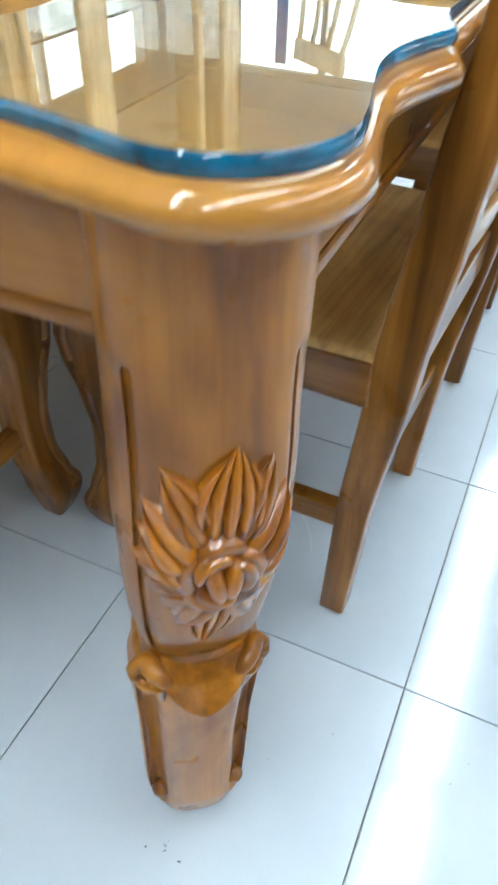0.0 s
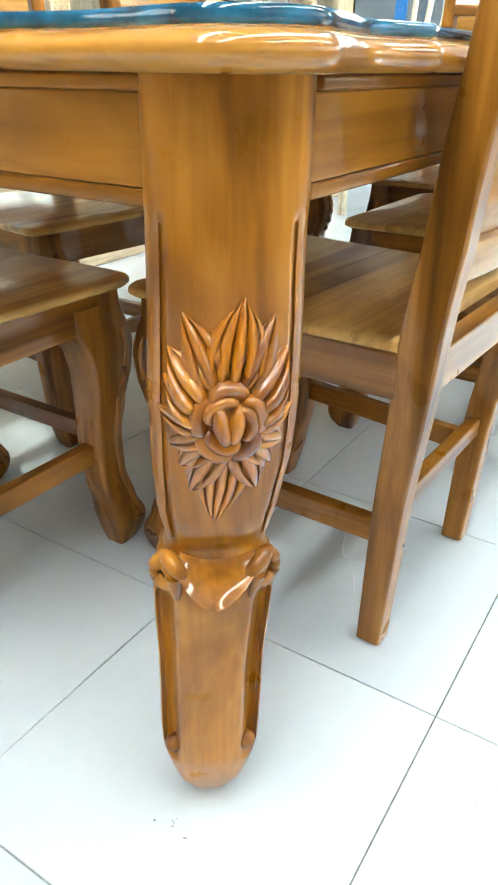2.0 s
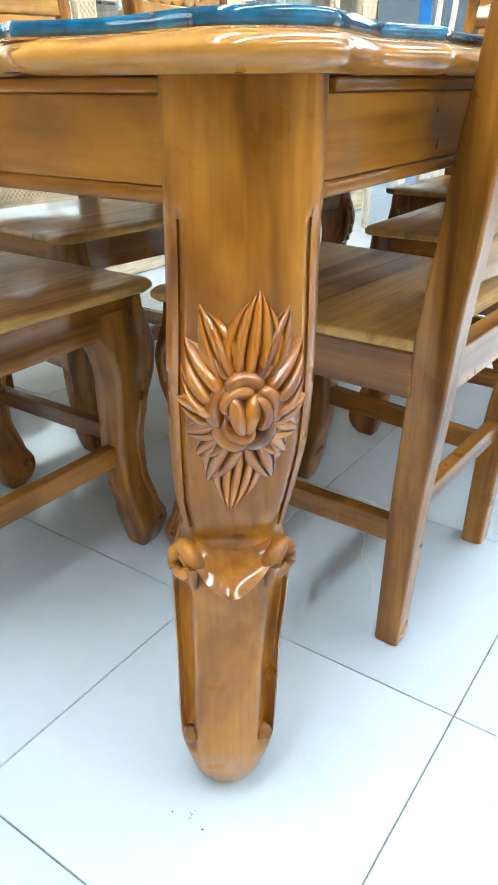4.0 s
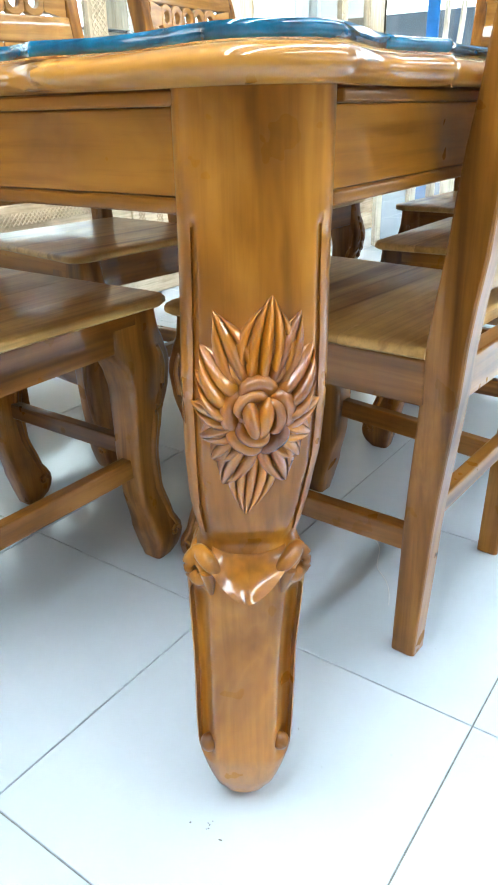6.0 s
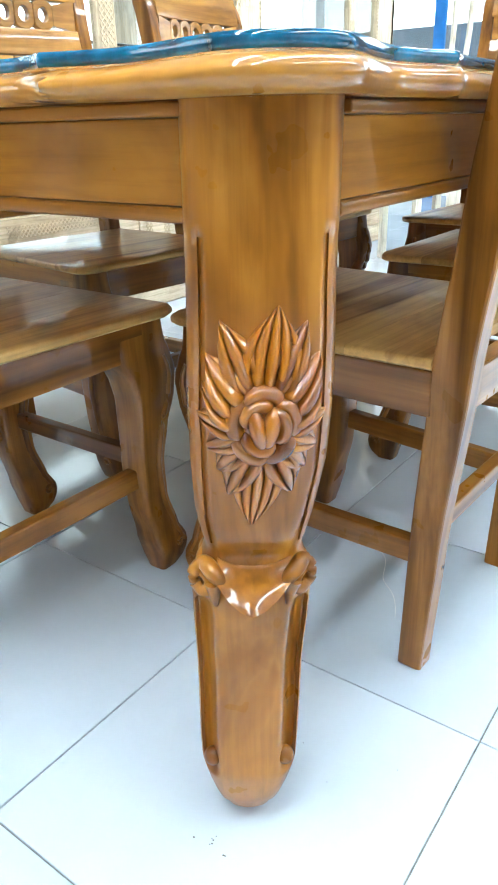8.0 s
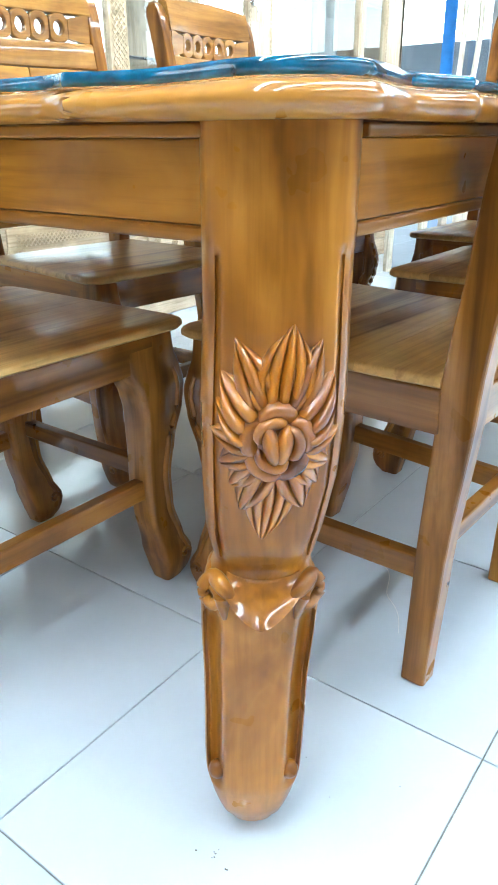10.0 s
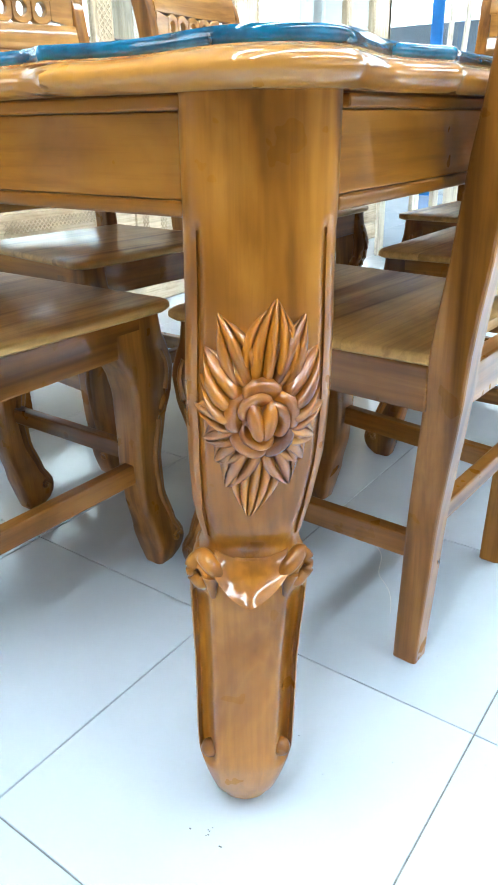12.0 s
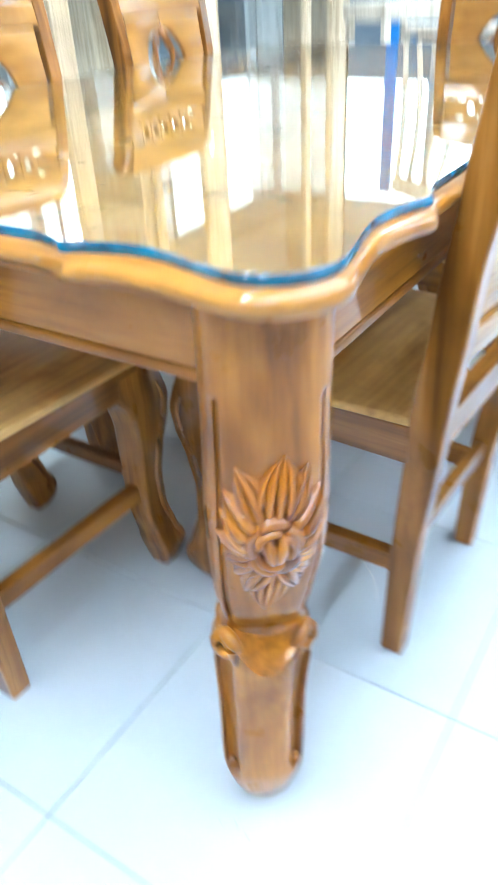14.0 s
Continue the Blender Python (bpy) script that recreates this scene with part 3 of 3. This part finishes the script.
def knee_mesh(side):
    """Carved leaf with notched lobes on the knee, a bead down the shin and a volute on the toe."""
    bm = bmesh.new()
    for z, r in ((0.384, 0.0095), (0.363, 0.0125), (0.338, 0.0135), (0.312, 0.0125), (0.289, 0.0105), (0.268, 0.0085), (0.250, 0.0065)):
        for q in (-1, 0, 1):
            turn = Matrix.Rotation(radians(-28 * q), 4, "Y")
            ball(bm, (side * 0.167 + q * 0.0125, interp(LEG_FRONT, z) - 0.003 - 0.004 * abs(q), z - 0.004 * abs(q)), r, 0.62, 0.72, 1.25, 10, 8, turn)
    for q in (-1, 1):
        pts = []
        for k in range(22):
            f = k / 21
            z = 0.372 - 0.325 * f
            fr, bk = interp(LEG_FRONT, z), interp(LEG_BACK, z)
            pts.append((side * 0.167 + q * (interp(LEG_W, z) - 0.0004), fr - (fr - bk) * (0.20 + 0.14 * math.sin(math.pi * f) ** 2), z))
        tube(bm, pts, lambda f: 0.0034 + 0.0024 * math.sin(math.pi * f), 8)
        coil = [(side * 0.167 + q * (interp(LEG_W, 0.045) + 0.0004), interp(LEG_FRONT, 0.045) - 0.022 + (0.0115 - 0.0009 * k) * math.cos(0.62 * k), 0.045 + (0.0115 - 0.0009 * k) * math.sin(0.62 * k)) for k in range(12)]
        tube(bm, coil, lambda f: 0.0036 - 0.0014 * f, 8)
    return mesh_of("knee_carving", bm, TEAK_Z, 60)


def seat_half(y):
    return 0.196 + 0.019 * (y + 0.205) / 0.41


def seat_boards(across):
    """Four glued boards with rounded front corners; across: the boards run from side to side."""
    cuts = [-0.205, -0.098, -0.004, 0.095, 0.188] if across else [-0.215, -0.104, 0.008, 0.105, 0.215]
    out = []
    for c0, c1 in zip(cuts, cuts[1:]):
        pts = []
        if across:
            y0, y1 = c0 + 0.0001, c1 - 0.0001
            front = c1 > 0.18
            left, right = [], []
            for k in range(13):
                y = y0 + (y1 - y0) * k / 12
                h = seat_half(y)
                if front:
                    d = max(0, (y - (y1 - 0.03)) / 0.03)
                    h -= 0.03 * (1 - math.sqrt(max(0, 1 - d * d)))
                right.append((h, y))
                left.append((-h, y))
            pts = right + left[::-1]
        else:
            x0, x1 = c0 + 0.0001, c1 - 0.0001
            row = []
            for k in range(13):
                x = x0 + (x1 - x0) * k / 12
                d = max(0, (abs(x) - 0.185) / 0.03)
                row.append((x, 0.188 - 0.03 * (1 - math.sqrt(max(0, 1 - min(1, d) ** 2)))))
            pts = [(x0 * (seat_half(-0.205) / 0.215 if abs(x0) > 0.2 else 1), -0.205), (x1 * (seat_half(-0.205) / 0.215 if abs(x1) > 0.2 else 1), -0.205)] + row[::-1]
        bm = bmesh.new()
        cx, cy = sum(p[0] for p in pts) / len(pts), sum(p[1] for p in pts) / len(pts)

        def ring(shrink, z):
            out = []
            for x, y in pts:
                kx = shrink if across or abs(x) > 0.185 else min(shrink, 0.0002)
                ky = shrink if not across or y > 0.15 else min(shrink, 0.0002)
                out.append((x - math.copysign(min(kx, abs(x - cx)), x - cx), y - math.copysign(min(ky, abs(y - cy)), y - cy), z))
            return out
        loft(bm, [ring(0.004, 0.4322), ring(0.0, 0.4355), ring(0.0, 0.4415), ring(0.0018, 0.4447), ring(0.005, 0.446)])
        out.append(mesh_of("seat_board", bm, SEAT_X if across else SEAT_Y, 40))
    return out


def arc_bar(x0, x1, z_low, z_top, y_front, deep, bow=0.018, crown=0.0, n=16, scale_low=1.0, mat_=None):
    """A bowed rail of the backrest between two x, leaning with the stiles."""
    bm = bmesh.new()
    rings = []
    for k in range(n + 1):
        f = k / n
        x = x0 + (x1 - x0) * f
        b = bow * math.sin(math.pi * f)
        top = z_top + crown * math.sin(math.pi * f)
        ring = []
        for px, py in rounded_rect((top - z_low) / 2, deep / 2, min(0.006, deep * 0.3), 3):
            z = (top + z_low) / 2 + px
            ring.append((x, interp(STILE_FRONT, min(z, 1.0)) - y_front - deep / 2 - b + py, z))
        rings.append(ring)
    return loft(bm, rings)


def back_y(z, x, bow=0.018):
    return interp(STILE_FRONT, min(z, 1.0)) - 0.012 - bow * math.cos(math.pi * x / 0.36)


def ring_rail_mesh():
    bm = bmesh.new()
    step, big, mid_z = 0.0475, 0.0312, 0.917
    for k in range(5):
        x = (k - 2) * step
        rings = []
        for i in range(40):
            a = 2 * math.pi * i / 40
            ox, oz = big * math.cos(a), big * math.sin(a)
            f = min(1.0, step / 2 / max(1e-6, abs(ox)))
            ox, oz = ox * f, oz * f
            hx, hz = 0.0125 * math.cos(a), 0.0150 * math.sin(a)
            ex, ez = 0.85 * ox + 0.15 * hx, 0.85 * oz + 0.15 * hz
            ring = []
            for px, pz, d in ((hx, hz, 0.0075), (hx * 1.15, hz * 1.15, 0.009), (ex, ez, 0.009), (ox, oz, 0.006), (ox, oz, -0.008), (hx, hz, -0.008)):
                ring.append((x + px, back_y(mid_z, x + px) + d, mid_z + pz))
            rings.append(ring)
        rings.append(rings[0])
        loft(bm, rings, caps=False)
    for sd in (-1, 1):
        rings = []
        for k in range(6):
            x = sd * (0.1185 + 0.0105 * k)
            hz = 0.0205 + 0.0022 * k
            y = back_y(mid_z, x)
            rings.append([(x, y + d, mid_z + z) for d, z in ((0.0085, hz), (-0.008, hz), (-0.008, -hz), (0.0085, -hz))])
        loft(bm, rings)
    return mesh_of("ring_rail", bm, LIT_BACK_X, 32)


def splat_mesh():
    """The pierced oval of the backrest."""
    bm = bmesh.new()
    for cz, rx, rz, th in ((0.742, 0.038, 0.052, 0.0075), (0.640, 0.038, 0.050, 0.0075)):
        rings = []
        for i in range(36):
            a = 2 * math.pi * i / 36
            ring = []
            for j in range(8):
                b = 2 * math.pi * j / 8
                z = cz + (rz + th * math.cos(b)) * math.sin(a)
                x = (rx + th * math.cos(b)) * math.cos(a)
                ring.append((x, back_y(z, x) + 0.008 * math.sin(b), z))
            rings.append(ring)
        rings.append(rings[0])
        loft(bm, rings, caps=False)
    for sd in (-1, 1):
        pts = []
        for k in range(18):
            z = 0.600 + 0.180 * k / 17
            x = sd * (0.014 + 0.066 * math.sin((z - 0.600) / 0.180 * math.pi) ** 2)
            pts.append((x, back_y(z, x), z))
        tube(bm, pts, 0.0065, 8)
    ball(bm, (0, back_y(0.79, 0) + 0.004, 0.79), 0.014, 1, 0.7, 1.2)
    ball(bm, (0, back_y(0.70, 0) + 0.004, 0.70), 0.012, 1, 0.7, 1.2)
    return mesh_of("splat", bm, TEAK_Z, 60)


def splat_board(sd):
    """One half of the backrest panel, cut away along half an oval."""
    bm = bmesh.new()
    rings = []
    for k in range(33):
        z = 0.549 + 0.282 * k / 32
        q = (z - 0.690) / 0.112
        x0 = 0.0015 + (0.090 * math.sqrt(1 - q * q) if abs(q) < 1 else 0.0)
        c, h = sd * (x0 + 0.162) / 2, (0.162 - x0) / 2
        rings.append([(c + px, back_y(z, c + px) + py, z) for px, py in rounded_rect(h, 0.007, 0.002, 2)])
    return mesh_of("splat_board", loft(bm, rings), LIT_BACK_X, 45)


def build_chair(across, name="dining_chair"):
    ch = thing(name, Matrix.Identity(4), "golden brown lacquered teak dining chair with carved back", "chair", "chairs round the table")
    part("stile", stile_mesh(-1), TEAK_Z, ch)
    part("stile", stile_mesh(1), TEAK_Z, ch)
    for sd in (-1, 1):
        leg = part("front_leg", front_leg_mesh(sd), TEAK_Z, ch)
        part("knee_carving", knee_mesh(sd), TEAK_Z, leg)
    seat = part("seat", one_box((-0.165, -0.17, 0.4240), (0.165, 0.13, 0.4318)), TEAK_X, ch)
    for me in seat_boards(across):
        part("seat_board", me, SEAT_X, seat, "streaky brown seat board")
    part("front_rail", one_box((-0.150, 0.140, 0.372), (0.150, 0.168, 0.4318), 0.003), TEAK_X, ch)
    part("back_rail", one_box((-0.162, -0.236, 0.376), (0.162, -0.210, 0.428), 0.003), TEAK_X, ch)
    for sd in (-1, 1):
        x0, x1 = sorted((sd * 0.169, sd * 0.193))
        part("side_rail", one_box((x0, -0.206, 0.377), (x1, 0.13, 0.4318), 0.003), TEAK_Y, ch)
        x0, x1 = sorted((sd * 0.146, sd * 0.166))
        bm = bmesh.new()
        loft(bm, [[(sd * (0.153 + 0.017 * f) + px, -0.186 + 0.312 * f, 0.178 + 0.006 * f + pz) for px, pz in rounded_rect(0.0105, 0.0165, 0.003, 2)] for f in (0, 0.5, 1)])
        part("side_stretcher", bm, TEAK_Y, ch)
    part("front_stretcher", one_box((-0.15, 0.132, 0.186), (0.15, 0.152, 0.215), 0.003), TEAK_X, ch)
    part("back_stretcher", one_box((-0.138, -0.212, 0.20), (0.138, -0.192, 0.228), 0.003), TEAK_X, ch)
    part("crest_rail", arc_bar(-0.176, 0.176, 0.945, 1.018, -0.004, 0.030, 0.018, 0.012), LIT_BACK_X, ch)
    part("ring_rail", ring_rail_mesh(), TEAK_X, ch)
    part("middle_rail", arc_bar(-0.172, 0.172, 0.832, 0.888, 0.002, 0.022), LIT_BACK_X, ch)
    part("lower_rail", arc_bar(-0.168, 0.168, 0.500, 0.548, 0.008, 0.022, 0.012), LIT_BACK_X, ch)
    part("splat", splat_mesh(), TEAK_Z, ch, "pierced oval splat")
    part("splat_board", splat_board(-1), TEAK_Z, ch)
    part("splat_board", splat_board(1), TEAK_Z, ch)
    return ch


chair_side = build_chair(True)
chair_end = build_chair(False)
chair_side.matrix_basis = pose(-0.312, 0.248, 0, 0, 0, 87.0)
chair_end.matrix_basis = pose(-0.742, -0.085, 0, 0, 0, 0)
copy_thing(chair_side, pose(-0.283, 0.835, 0, 0, 0, 89))
copy_thing(chair_side, pose(-1.03, 0.452, 0, 0, 0, -96))
copy_thing(chair_side, pose(-1.02, 1.125, 0, 0, 0, -90))
copy_thing(chair_end, pose(-0.47, 1.365, 0, 0, 0, 180))


# ---- display cabinets ----
def lattice(bm, along, a0, a1, b0, b1, x, step=0.022, w=0.003):
    """Crossed carved strips on a face at x. along 0: runs in y and z."""
    span = (b1 - b0)
    n = int((a1 - a0) / step) + int(span / step) + 2
    for sgn in (1, -1):
        for k in range(-int(span / step) - 1, n):
            s0 = a0 + k * step
            p0, p1 = s0, s0 + span
            t0 = max(0.0, (a0 - p0) / span)
            t1 = min(1.0, (a1 - p0) / span)
            if t1 - t0 < 0.05:
                continue
            q0, q1 = p0 + span * t0, p0 + span * t1
            c0, c1 = (b0 + span * t0, b0 + span * t1) if sgn > 0 else (b1 - span * t0, b1 - span * t1)
            d = w * 0.7
            vs = [bm.verts.new((x + h, *((q + o, c) if along == 0 else (c, q + o)))) for q, c in ((q0, c0), (q1, c1)) for o in (-d, d) for h in (0, 0.004)]
            a, b, c, e, f, g, h2, i2 = vs
            for fc in ((b, e, i2, g), (a, b, g, f), (c, e, i2, h2)):
                bm.faces.new(fc)
    return bm


def bead_row(bm, y, z0, z1, x, r=0.007):
    z = z0
    while z < z1:
        ball(bm, (x, y, z), r, 0.8, 1, 1.2, 6, 4)
        z += r * 2.5
    return bm


def cabinet(y0, y1, stiles, label):
    """stiles: (low y, high y, lattice or beads or plain)."""
    X, BACK, TOP, LOW = -1.9, -2.32, 2.25, 0.44
    cb = thing("display_cabinet", pose(X, (y0 + y1) / 2, 0), label, "cabinet", "display cabinets along the wall")
    inv = Matrix.Translation((-X, -(y0 + y1) / 2, 0))

    def add(nm, bm, mt, parent=cb, lab=""):
        bmesh.ops.transform(bm, matrix=inv, verts=bm.verts)
        return part(nm, bm, mt, parent, lab)
    add("side_panel", one_box((BACK, y0 + 0.002, 0.02), (X, y0 + 0.028, TOP)), PALE_Z)
    add("side_panel", one_box((BACK, y1 - 0.028, 0.02), (X, y1 - 0.002, TOP)), PALE_Z)
    add("back_panel", one_box((BACK - 0.015, y0 + 0.03, 0.02), (BACK, y1 - 0.03, TOP)), CABINET_GLASS).visible_shadow = False
    add("top_panel", one_box((BACK, y0, TOP), (X + 0.05, y1, TOP + 0.08), 0.012), PALE_Y)
    add("base", one_box((BACK, y0, 0.0), (X + 0.025, y1, 0.10), 0.01), PALE_Y)
    add("lower_front", one_box((X - 0.03, y0 + 0.03, 0.101), (X, y1 - 0.03, LOW)), PALE_Y)
    add("waist_moulding", one_box((X - 0.04, y0, LOW), (X + 0.02, y1, LOW + 0.05), 0.012, 3), PALE_Y)
    for z in (0.95, 1.32, 1.7):
        add("shelf", one_box((BACK, y0 + 0.03, z), (X - 0.06, y1 - 0.03, z + 0.012), 0.002), CABINET_GLASS)
    prev = None
    for a, b, kind in stiles:
        st = add("stile", one_box((X - 0.035, a, LOW + 0.052), (X, b, TOP - 0.001), 0.004), PALE_Z)
        if kind == "lattice":
            add("lattice", lattice(bmesh.new(), 1, LOW + 0.08, 1.5, a + 0.012, b - 0.012, X), PALE_Z, st)
        if kind in ("beads", "bead"):
            for y in (a + 0.012, b - 0.012)[:2 if kind == "beads" else 1]:
                add("bead_strip", bead_row(bmesh.new(), y, LOW + 0.07, 1.6, X + 0.002), PALE_Z, st)
        if prev is not None and a - prev > 0.04:
            pn = add("pane", one_box((X - 0.022, prev, LOW + 0.052), (X - 0.016, a, TOP - 0.002)), CABINET_GLASS)
            pn.visible_shadow = False
            w = a - prev
            pa, pb = prev + 0.03, a - 0.03
            panel = add("carved_panel", one_box((X, pa, 0.125), (X + 0.012, pb, 0.415), 0.004), PALE_Y)
            bm = bmesh.new()
            for z0, z1 in ((0.352, 0.392), (0.148, 0.188)):
                lattice(bm, 0, pa + 0.03, pb - 0.03, z0, z1, X + 0.0125, 0.018, 0.0025)
            for c0, c1 in ((pa + 0.03, pa + 0.066), (pb - 0.066, pb - 0.03)):
                lattice(bm, 1, 0.195, 0.345, c0, c1, X + 0.0125, 0.018, 0.0025)
            add("lattice_band", bm, PALE_Y, panel)
        prev = b
    return cb, add


cabinet(-0.75, 1.735, [(-0.748, -0.64, "lattice"), (0.02, 0.11, "lattice"), (0.66, 0.75, "beads"), (1.31, 1.40, "lattice"), (1.66, 1.733, "lattice")], "pale carved teak display cabinet with glass doors")
cab2, add2 = cabinet(1.74, 3.62, [(1.742, 1.80, "bead"), (2.12, 2.30, "beads"), (3.10, 3.16, "bead"), (3.40, 3.618, "bead")], "pale carved teak glass cabinet with a chrome lock")
bm = bmesh.new()
bmesh.ops.create_cone(bm, cap_ends=True, segments=20, radius1=0.017, radius2=0.014, depth=0.02, matrix=Matrix.Translation((-1.888, 2.145, 1.2)) @ Matrix.Rotation(radians(90), 4, "Y"))
lock = add2("lock", bm, CHROME, lab="chrome lock with a small key")
bm = one_box((-1.872, 2.143, 1.135), (-1.869, 2.160, 1.19), 0.001)
part("key", bm, CHROME, lock).matrix_parent_inverse = Matrix.Identity(4)
bmesh_fix = lock.children[0].data
bmesh_fix.transform(Matrix.Translation((1.9, -2.68, 0)))


# ---- far side of the showroom ----
stand = thing("tall_chair", pose(-1.36, 3.0, 0, 0, 0, -35), "whitened wooden chair with tall curved back posts", "chair")
for sx in (-0.16, 0.16):
    for sy in (-0.16, 0.16):
        part("leg", one_box((sx - 0.018, sy - 0.018, 0), (sx + 0.018, sy + 0.018, 0.72), 0.004), WHITE_WOOD, stand)
part("seat", one_box((-0.19, -0.19, 0.72), (0.19, 0.19, 0.80), 0.01), WHITE_WOOD, stand)
for sx in (-0.17, -0.06, 0.06, 0.17):
    bm = bmesh.new()
    tube(bm, [(sx * (1 + 0.25 * math.sin(math.pi * k / 14)), 0.165 + 0.05 * math.sin(math.pi * k / 14), 0.79 + 0.75 * k / 14) for k in range(15)], 0.014, 8)
    part("back_post", bm, WHITE_WOOD, stand)
part("crest_rail", one_box((-0.2, 0.15, 1.5), (0.2, 0.19, 1.6), 0.012), WHITE_WOOD, stand)

other = thing("side_table", pose(-0.35, 2.5, 0), "pale wooden table with a glass sheet on top", "table")
part("tabletop", one_box((-0.62, -0.4, 0.715), (0.62, 0.4, 0.745), 0.008), WHITE_WOOD, other)
for sx in (-0.55, 0.55):
    for sy in (-0.33, 0.33):
        part("leg", one_box((sx - 0.03, sy - 0.03, 0), (sx + 0.03, sy + 0.03, 0.714), 0.006), WHITE_WOOD, other)
og = one_box((-0.61, -0.39, 0.7460), (0.61, 0.39, 0.754))
for f in og.faces:
    f.material_index = 1 if abs(f.normal.z) < 0.5 else 0
osheet = thing("glass_sheet", pose(-0.35, 2.5, 0), "clear glass sheet with a teal edge", "glass top")
part("pane", mesh_of("pane", og, [CLEAR, GLASS_EDGE]), CLEAR, osheet).visible_shadow = False
blue = tagged(new("blue_panel", mesh_of("blue_panel", one_box((-2.73, 6.15, 0.0), (-2.62, 6.19, 2.4), 0.01), BLUE)), "tall narrow bright blue panel by the shopfront", "panel")

# ---- small things on the floor ----
rng = random.Random(4)
bm = bmesh.new()
for k in range(20):
    x, y = (-0.185 + rng.gauss(0, 0.014), -0.287 + rng.gauss(0, 0.006)) if k < 9 else (rng.uniform(-0.6, 0.2), rng.uniform(-0.5, 0.3))
    r = rng.uniform(0.0004, 0.0011)
    ball(bm, (x, y, 0.0013), r, 1.4, 1, 0.5, 6, 4)
tagged(new("floor_dirt", mesh_of("floor_dirt", bm, DIRT)), "tiny dark specks of dirt on the tiles", "dirt", kind="stuff")
bm = bmesh.new()
tube(bm, [(-0.285 + 0.10 * f + 0.004 * math.sin(9 * f), 0.31 - 0.15 * f + 0.005 * math.sin(11 * f), 0.0018) for f in [k / 24 for k in range(25)]], 0.0005, 5)
tagged(new("loose_thread", mesh_of("loose_thread", bm, THREAD)), "thin white thread lying on the tiles", "thread")

# ---- floor tiles ----
tile_bm = bmesh.new()
g, h = 0.0010, 0.0025
loft(tile_bm, [[(sx * (0.2 - q), sy * (0.2 - q), z) for sx, sy in ((-1, -1), (1, -1), (1, 1), (-1, 1))] for q, z in ((g, -0.0029), (g, -0.0006), (g + 0.0008, 0.0))])
TILE_MESH = mesh_of("tile", tile_bm, TILE, 30)
for i in range(-10, 8):
    for j in range(-9, 16):
        x, y = 0.4 * i + 0.2, 0.4 * j + 0.2
        if x < 2.0 and y > -2.0 and x > -3.4 and y < 5.2:
            t = new("tile", TILE_MESH)
            t.parent = floor
            t.location = (x, y, rng.uniform(-0.0002, 0.0002))
bm = bmesh.new()
for i in range(-10, 8):
    for j in range(-9, 16):
        x, y = 0.4 * i + 0.2, 0.4 * j + 0.2
        if not (x < 2.0 and y > -2.0 and x > -3.4 and y < 5.2):
            vs = [bm.verts.new((x + sx * 0.199, y + sy * 0.199, 0)) for sx, sy in ((-1, -1), (1, -1), (1, 1), (-1, 1))]
            bm.faces.new(vs)
ob = part("far_tiles", bm, TILE, floor)
tagged(ob, kind="stuff")
